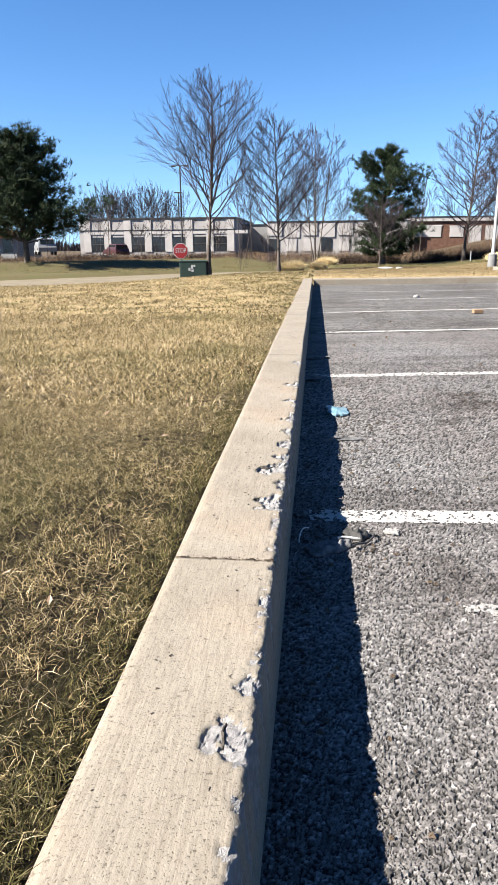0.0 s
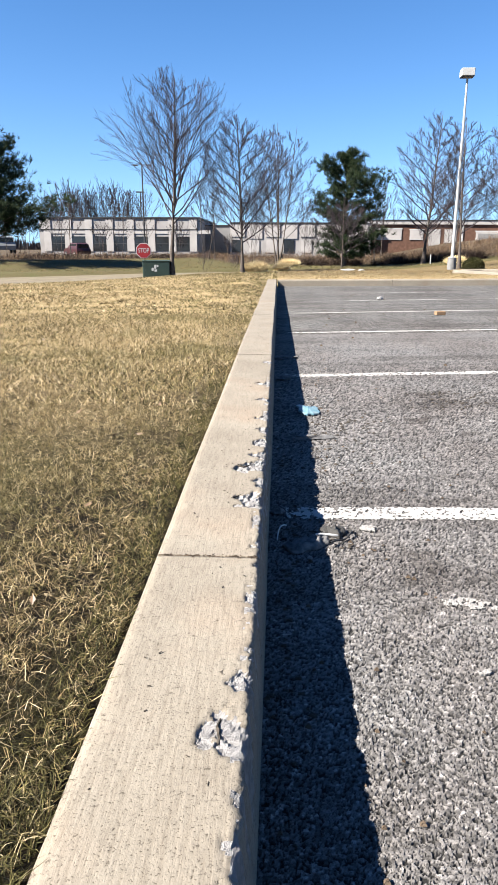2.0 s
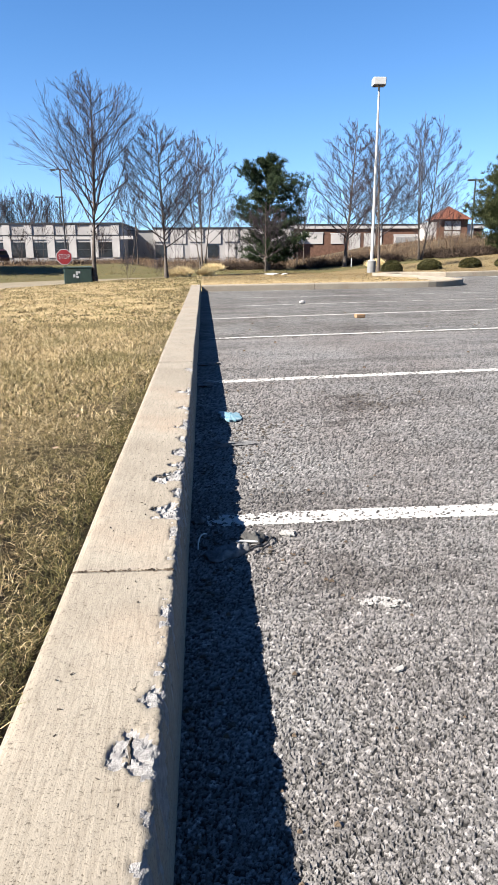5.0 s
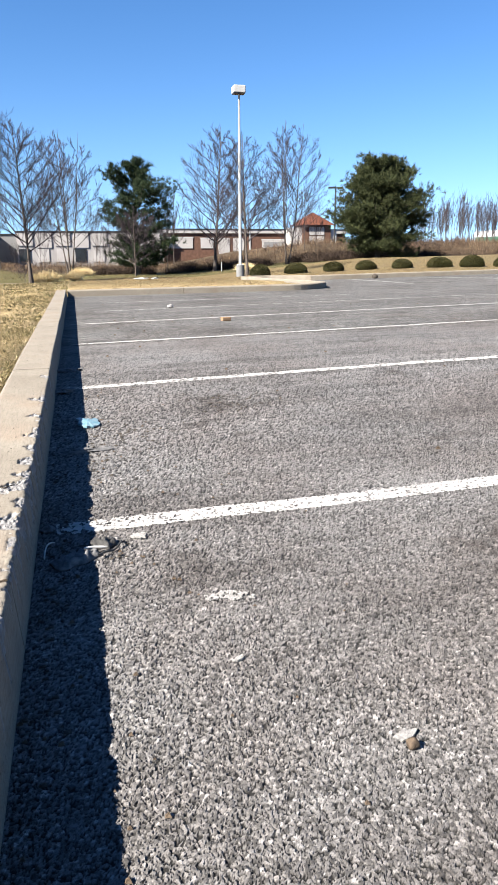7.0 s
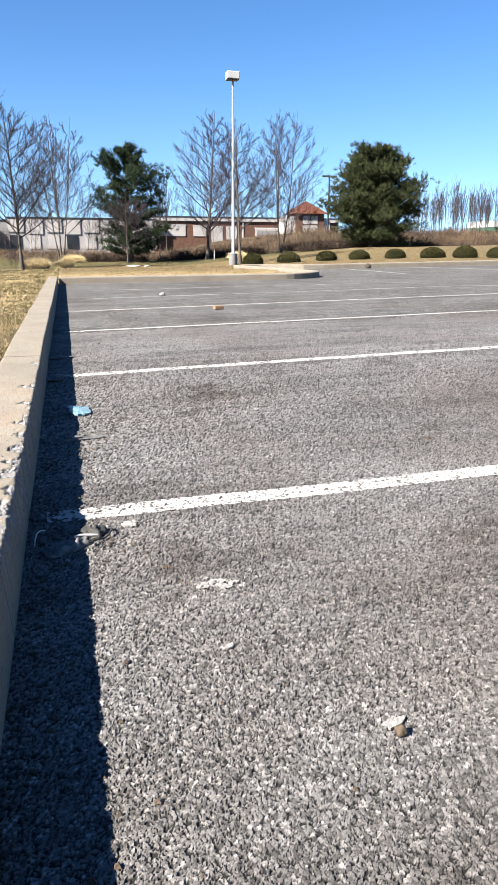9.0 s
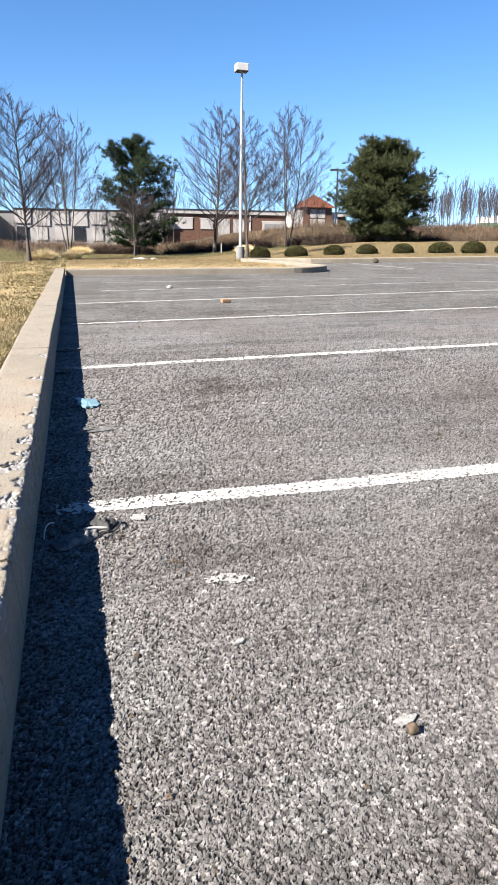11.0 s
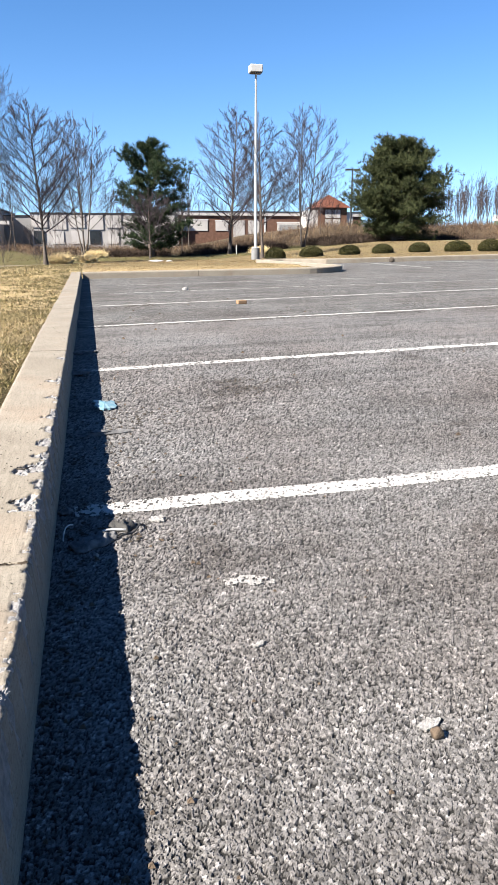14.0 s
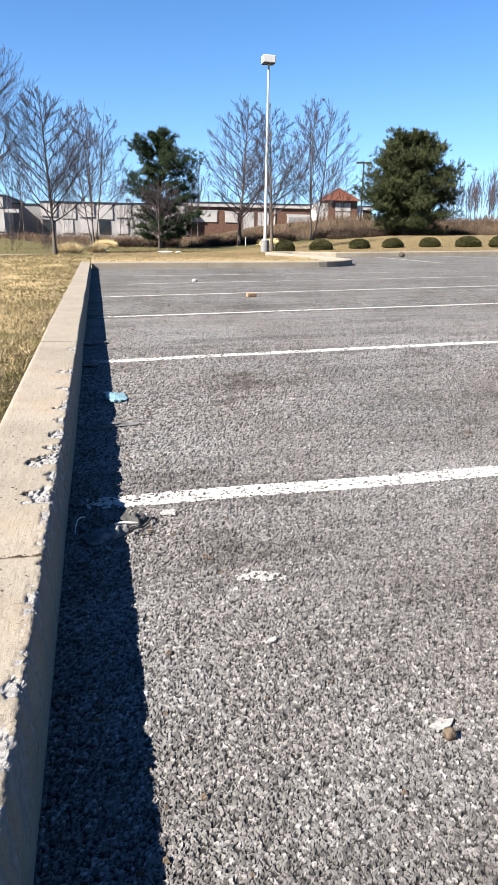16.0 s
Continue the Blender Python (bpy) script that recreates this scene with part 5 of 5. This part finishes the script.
def splash(x, y, w, d, label, seed, rz=0.0, cell=0.0035):
    """Old paint clinging to the stones: small plates on their tops, none in the pits."""
    n, m = int(w / cell), int(d / cell)
    c, q = math.cos(radians(rz)), math.sin(radians(rz))
    gu, gv = np.meshgrid(np.linspace(-0.5, 0.5, n + 1), np.linspace(-0.5, 0.5, m + 1))
    gx, gy = x + gu * w * c - gv * d * q, y + gu * w * q + gv * d * c
    h, tone = stones(gx, gy)
    inside = np.array([0.95 - 2 * math.hypot(a, b) + 0.6 * noise.noise(Vector((a * 5 + seed, b * 4, seed))) + 0.5 * noise.noise(Vector((a * 13, b * 9 + seed, 3.0))) for a, b in zip(gu.ravel(), gv.ravel())]).reshape(gu.shape)
    ok = (inside > 0.05) & (h > -0.0046)
    i = np.arange(gx.size).reshape(gx.shape)
    keep = (ok[:-1, :-1].astype(int) + ok[1:, :-1] + ok[:-1, 1:] + ok[1:, 1:]) >= 3
    faces = np.stack([i[:-1, :-1], i[:-1, 1:], i[1:, 1:], i[1:, :-1]], -1)[keep]
    ob = mesh_object("paint_splash", np.stack([gx.ravel(), gy.ravel(), (lot_z(gx, gy) + 0.6 * h + 0.003).ravel()], 1), faces, M["old_paint"])
    return tagged(ob, label, "paint scrap")


flake("paint_flake", 0.34, 2.425, 0.05, 0.042, M["old_paint"], "small white paint scrap on asphalt", "paint scrap", 1)
splash(0.535, 1.966, 0.135, 0.055, "ragged white paint splash on asphalt", 2.7, -10)
flake("paint_flake", 0.49, 1.675, 0.034, 0.012, M["old_paint"], "small white paint scrap on asphalt", "paint scrap", 3, rz=35)
flake("paint_flake", 0.733, 1.352, 0.046, 0.026, M["old_paint"], "white paint scrap beside a stone", "paint scrap", 4, rz=15)
lump("stone", 0.735, 1.322, (0.024, 0.021, 0.024), M["stone"], "small brown stone on the asphalt", 3, "stone")
bm = bmesh.new()
box(bm, (0.13, 0.08, 0.05), (2.23, 9.71, float(lot_z(2.23, 9.71)) + 0.028), 0.006, rz=12)
tagged(part("brick_piece", bm, M["yellow"]), "yellow broken brick on the asphalt", "brick")
lump("stone", 11.3, 24.6, (0.22, 0.2, 0.2), M["dirt"], "dark stone near the far kerb", 6, "stone")
lump("stone", 1.93, 13.2, (0.11, 0.1, 0.07), M["broken"], "grey stone on the asphalt", 7, "stone")
flake("wrapper", 0.215, 4.03, 0.125, 0.19, M["cyan"], "crumpled pale cyan plastic wrapper", "litter", 8, rz=10, hgt=0.006, crumple=0.016)
lump("cloth_strip", 0.19, 3.47, (0.19, 0.035, 0.02), M["cloth"], "dirty pale cloth strip by the kerb", 9, "litter", 1.1, rz=8)
lump("cloth_scrap", 0.12, 5.9, (0.15, 0.09, 0.03), M["cloth"], "dirty cloth scrap in the kerb's shade", 10, "litter", 1.0)
lump("cloth_scrap", 0.08, 4.98, (0.12, 0.08, 0.03), M["cloth"], "dirty cloth scrap in the kerb's shade", 11, "litter", 1.0)
def crumpled(name, p, q, width, hgt, material, label, seed, nu=26, nv=12, thick=0.003):
    """A crumpled sheet lying along p to q, folded up in ridges and standing on the asphalt."""
    a, b = Vector((*p, 0)), Vector((*q, 0))
    d = (b - a).normalized()
    side = Vector((-d.y, d.x, 0))
    bm = bmesh.new()
    rows = []
    for lay in (0, 1):
        g = []
        for i in range(nu + 1):
            u = i / nu
            half = width / 2 * (0.30 + 0.9 * math.sin(math.pi * min(1, 0.12 + 0.86 * u)) ** 0.7) * (1 + 0.25 * noise.noise(Vector((u * 4, seed, 0))))
            row = []
            for j in range(nv + 1):
                v = 2 * j / nv - 1
                fold = abs(noise.noise(Vector((u * 5 + seed, v * 2.2, 1.0)))) + 0.5 * abs(noise.noise(Vector((u * 11, v * 5, seed))))
                c = a.lerp(b, u) + side * (v * half + 0.25 * width * noise.noise(Vector((u * 3, seed, 5.0))))
                z = hgt * (1 - abs(v) ** 2.4) * (0.35 + 1.1 * fold) * math.sin(math.pi * (0.08 + 0.84 * u)) ** 0.5
                row.append(bm.verts.new((c.x, c.y, float(lot_z(c.x, c.y)) + (0.001 if lay == 0 else thick + z))))
            g.append(row)
        rows.append(g)
    for lay in (0, 1):
        for i in range(nu):
            for j in range(nv):
                f = (rows[lay][i][j], rows[lay][i + 1][j], rows[lay][i + 1][j + 1], rows[lay][i][j + 1])
                bm.faces.new(f if lay else f[::-1])
    for i in range(nu):
        for j in (0, nv):
            bm.faces.new((rows[0][i][j], rows[0][i + 1][j], rows[1][i + 1][j], rows[1][i][j]))
    for j in range(nv):
        for i in (0, nu):
            bm.faces.new((rows[0][i][j], rows[0][i][j + 1], rows[1][i][j + 1], rows[1][i][j]))
    return tagged(part(name, bm, material, smooth=True), label, "litter")


crumpled("glove", (0.074, 2.262), (0.205, 2.318), 0.066, 0.030, M["cloth"], "crumpled grey cloth glove on the asphalt", 12)
crumpled("rubber_piece", (0.190, 2.378), (0.262, 2.402), 0.066, 0.024, M["black"], "torn black rubber shred at the shadow's edge", 4, 14, 8)
tb = Tubes()
tb.add([Vector((0.165 + 0.07 * k, 2.326 + 0.014 * k + 0.004 * math.sin(5 * k), 0.022 - 0.006 * k)) for k in np.linspace(0, 1, 10)], [0.002] + [0.0038] * 7 + [0.003, 0.002], 8)
tagged(mesh_object("plastic_tube", tb.v, tb.f, M["signwhite"], smooth=True), "short white plastic tube lying on the glove", "litter")
tb = Tubes()
tb.add([Vector((0.275 - 0.05 * k + 0.020 * math.sin(k * 4.1), 2.405 - 0.12 * k, 0.004 + 0.010 * abs(math.sin(k * 5)))) for k in np.linspace(0, 1, 18)], [0.0034] * 18, 6)
tagged(mesh_object("cord", tb.v, tb.f, M["black"]), "thin black cord beside the rubber piece", "litter")
tb = Tubes()
tb.add([Vector((0.050 + 0.028 * k * k, 2.315 + 0.075 * k, 0.005 + 0.026 * math.sin(2.4 * k))) for k in np.linspace(0, 1, 14)], [0.0022] * 14, 6)
tagged(mesh_object("plastic_wire", tb.v, tb.f, M["signwhite"]), "curved pale plastic wire in the shade", "litter")
crumpled("cloth_scrap", (0.034, 2.535), (0.070, 2.566), 0.030, 0.014, M["cloth"], "small dirty cloth scrap against the kerb", 19, 12, 6)
lump("stone", 0.143, 2.197, (0.016, 0.014, 0.012), M["broken"], "small grey stone in the kerb's shade", 31, "stone")

# loose crumbs on the asphalt and twigs and grit on the kerb
nr = np.random.default_rng(90)
verts, faces = [], []
for i in range(260):
    x = abs(nr.normal(0, 0.35)) + 0.03 if i < 150 else nr.uniform(0.1, 9)
    y = nr.uniform(0.9, 6) if i < 150 else nr.uniform(3, 18)
    s = nr.uniform(0.003, 0.007) if i < 150 else nr.uniform(0.006, 0.016)
    b0 = len(verts)
    z = float(lot_z(x, y))
    for dx, dy, dz in ((-1, -.6, 0), (1, -.8, 0), (.7, .9, 0), (-.8, .7, 0), (-.4, -.3, 1), (.5, -.2, .9), (.2, .5, 1.1)):
        verts.append((x + dx * s, y + dy * s, z + dz * s * 0.9 + 0.0005))
    faces += [tuple(b0 + k for k in f) for f in ((0, 1, 5, 4), (1, 2, 6, 5), (2, 3, 6), (3, 0, 4), (3, 4, 6), (4, 5, 6))]
tagged(mesh_object("loose_grit", verts, faces, M["stone"]), "loose brown grit scattered on the asphalt", "gravel", kind="stuff")


def crack(pts, w, seed):
    """A dark open crack in the kerb's top: a thin sunk groove with crumbs."""
    t = Tubes()
    line = []
    for i in range(len(pts) - 1):
        a, b = Vector((*pts[i], 0)), Vector((*pts[i + 1], 0))
        for k in range(6):
            p = a.lerp(b, k / 6)
            j = noise.noise(Vector((p.x * 90, p.y * 90, seed))) * 0.006
            line.append(Vector((p.x + j, p.y + j * 0.7, KERB_H + float(dip(p.y)) - 0.6 * w)))
    t.add(line, [w * (0.5 + 0.7 * abs(noise.noise(Vector((i * 0.9, seed, 0))))) for i in range(len(line))], 5)
    ob = mesh_object("crack_dirt", t.v, t.f, M["dirt"], long_kerb)
    return ob


crack([(-0.10, 2.52), (-0.06, 2.50), (-0.03, 2.53)], 0.0035, 2)
crack([(-0.075, 2.22), (-0.05, 2.25), (-0.04, 2.28)], 0.0035, 3)
crack([(-0.035, 1.23), (-0.04, 1.26), (-0.036, 1.29)], 0.004, 4)
crack([(-0.075, 1.22), (-0.082, 1.245), (-0.078, 1.265)], 0.0025, 5)
crack([(-0.03, 1.385), (-0.045, 1.40), (-0.04, 1.42)], 0.0025, 6)
crack([(-0.21, 3.93), (-0.17, 3.95), (-0.13, 3.94)], 0.004, 7)
crack([(-0.08, 3.93), (-0.04, 3.92)], 0.004, 8)
# grit packed in the kerb's joints
nr = np.random.default_rng(77)
verts, faces = [], []
for jy in JOINTS[2:6]:
    for i in range(170):
        x, y, r = nr.uniform(-0.228, 0.0), jy + nr.normal(0, 0.004), nr.uniform(0.0012, 0.0034)
        z = KERB_H + float(dip(jy)) - 0.004 + nr.uniform(0, 0.003)
        b0 = len(verts)
        for dx, dy, dz in ((-1, -.6, 0), (1, -.8, 0), (.7, .9, 0), (-.8, .7, 0), (-.3, -.3, 1), (.4, .2, .9)):
            verts.append((x + dx * r, y + dy * r, z + dz * r))
        faces += [tuple(b0 + k for k in f) for f in ((0, 1, 5, 4), (1, 2, 5), (2, 3, 4, 5), (3, 0, 4))]
tagged(mesh_object("joint_grit", verts, faces, M["stone"]), "sandy grit packed in the kerb's joints", "gravel", kind="stuff")
rg2 = random.Random(31)
t = Tubes()
for i in range(90):
    x, y = rg2.uniform(-0.2, -0.015), rg2.choice((rg2.uniform(0.9, 3), rg2.uniform(2, 7)))
    a, s = rg2.uniform(0, 6.28), rg2.uniform(0.002, 0.007)
    z = KERB_H + float(dip(y)) + 0.001
    t.add([Vector((x, y, z)), Vector((x + s * math.cos(a), y + s * math.sin(a), z + 0.001))], [0.0016, 0.001], 4)
tagged(mesh_object("kerb_crumbs", t.v, t.f, M["dirt"]), "dark crumbs and bits of leaf on the kerb", "debris", kind="stuff")

# dark dirt clots lying in the stall, and dead leaves on the lawn
nr = np.random.default_rng(95)
verts, faces = [], []
for cx, cy, sx, sy, n in ((1.05, 4.33, 0.13, 0.16, 110), (0.36, 3.76, 0.09, 0.10, 60), (0.30, 3.35, 0.10, 0.25, 60), (0.75, 10.1, 0.22, 0.10, 60), (0.16, 2.36, 0.08, 0.06, 50), (4.5, 8.9, 1.2, 0.25, 120), (0.06, 2.2, 0.03, 0.7, 90)):
    for i in range(n):
        x, y, r = abs(cx + nr.normal(0, sx)) + 0.03, cy + nr.normal(0, sy), nr.uniform(0.002, 0.007) * (1 + 0.12 * cy)
        z = float(lot_z(x, y)) + 0.001
        b0 = len(verts)
        for dx, dy, dz in ((-1, -.6, 0), (1, -.8, 0), (.7, .9, 0), (-.8, .7, 0), (-.3, -.3, .45), (.4, .2, .4)):
            verts.append((x + dx * r, y + dy * r, z + dz * r))
        faces += [tuple(b0 + k for k in f) for f in ((0, 1, 5, 4), (1, 2, 5), (2, 3, 4, 5), (3, 0, 4))]
tagged(mesh_object("dirt_clots", verts, faces, M["dirt"]), "dark dirt clots scattered on the asphalt", "dirt", kind="stuff")
M["leaf"] = island_mat("dead_leaves", [(0.0, (0.072, 0.045, 0.027)), (0.6, (0.156, 0.108, 0.072)), (1.0, (0.264, 0.228, 0.192))], 0.85)
n = 90
x, y = nr.uniform(-2.2, -0.25, n), nr.uniform(0.8, 6.5, n)
x[0], y[0] = -0.58, 1.72
s = nr.uniform(0.010, 0.022, n)
a = nr.uniform(0, 6.28, n)
c = np.stack([x, y, land_z(x, y) + 0.022], 1)
u = np.stack([np.cos(a), np.sin(a), nr.normal(0, 0.25, n)], 1) * s[:, None]
v = np.stack([-np.sin(a), np.cos(a), nr.normal(0, 0.3, n)], 1) * (s * 0.45)[:, None]
tagged(tri_mesh("dead_leaves", np.concatenate([np.stack([c - u, c + v, c + u], 1), np.stack([c - u, c + u, c - v], 1)]), M["leaf"]), "brown dead leaves caught in the lawn", "leaves", kind="stuff")

# small things on the verge and beyond
lump("paper_litter", 3.3, 33.0, (0.55, 0.3, 0.10), M["signwhite"], "white paper litter on the brown verge", 14, "litter", 0.9, z=at(3.3, 33.0))
lump("paper_litter", 3.95, 33.2, (0.22, 0.2, 0.08), M["signwhite"], "white paper litter on the brown verge", 15, "litter", 0.9, z=at(3.95, 33.2))
for x, y in ((11.95, 55.5), (38.0, 53.0)):
    bm = bmesh.new()
    box(bm, (0.07, 0.03, 0.75), (x, y, at(x, y) + 0.33), 0.004)
    tagged(part("marker_stake", bm, M["signwhite"]), "white wooden marker stake in the grass", "stake", "marker stakes")
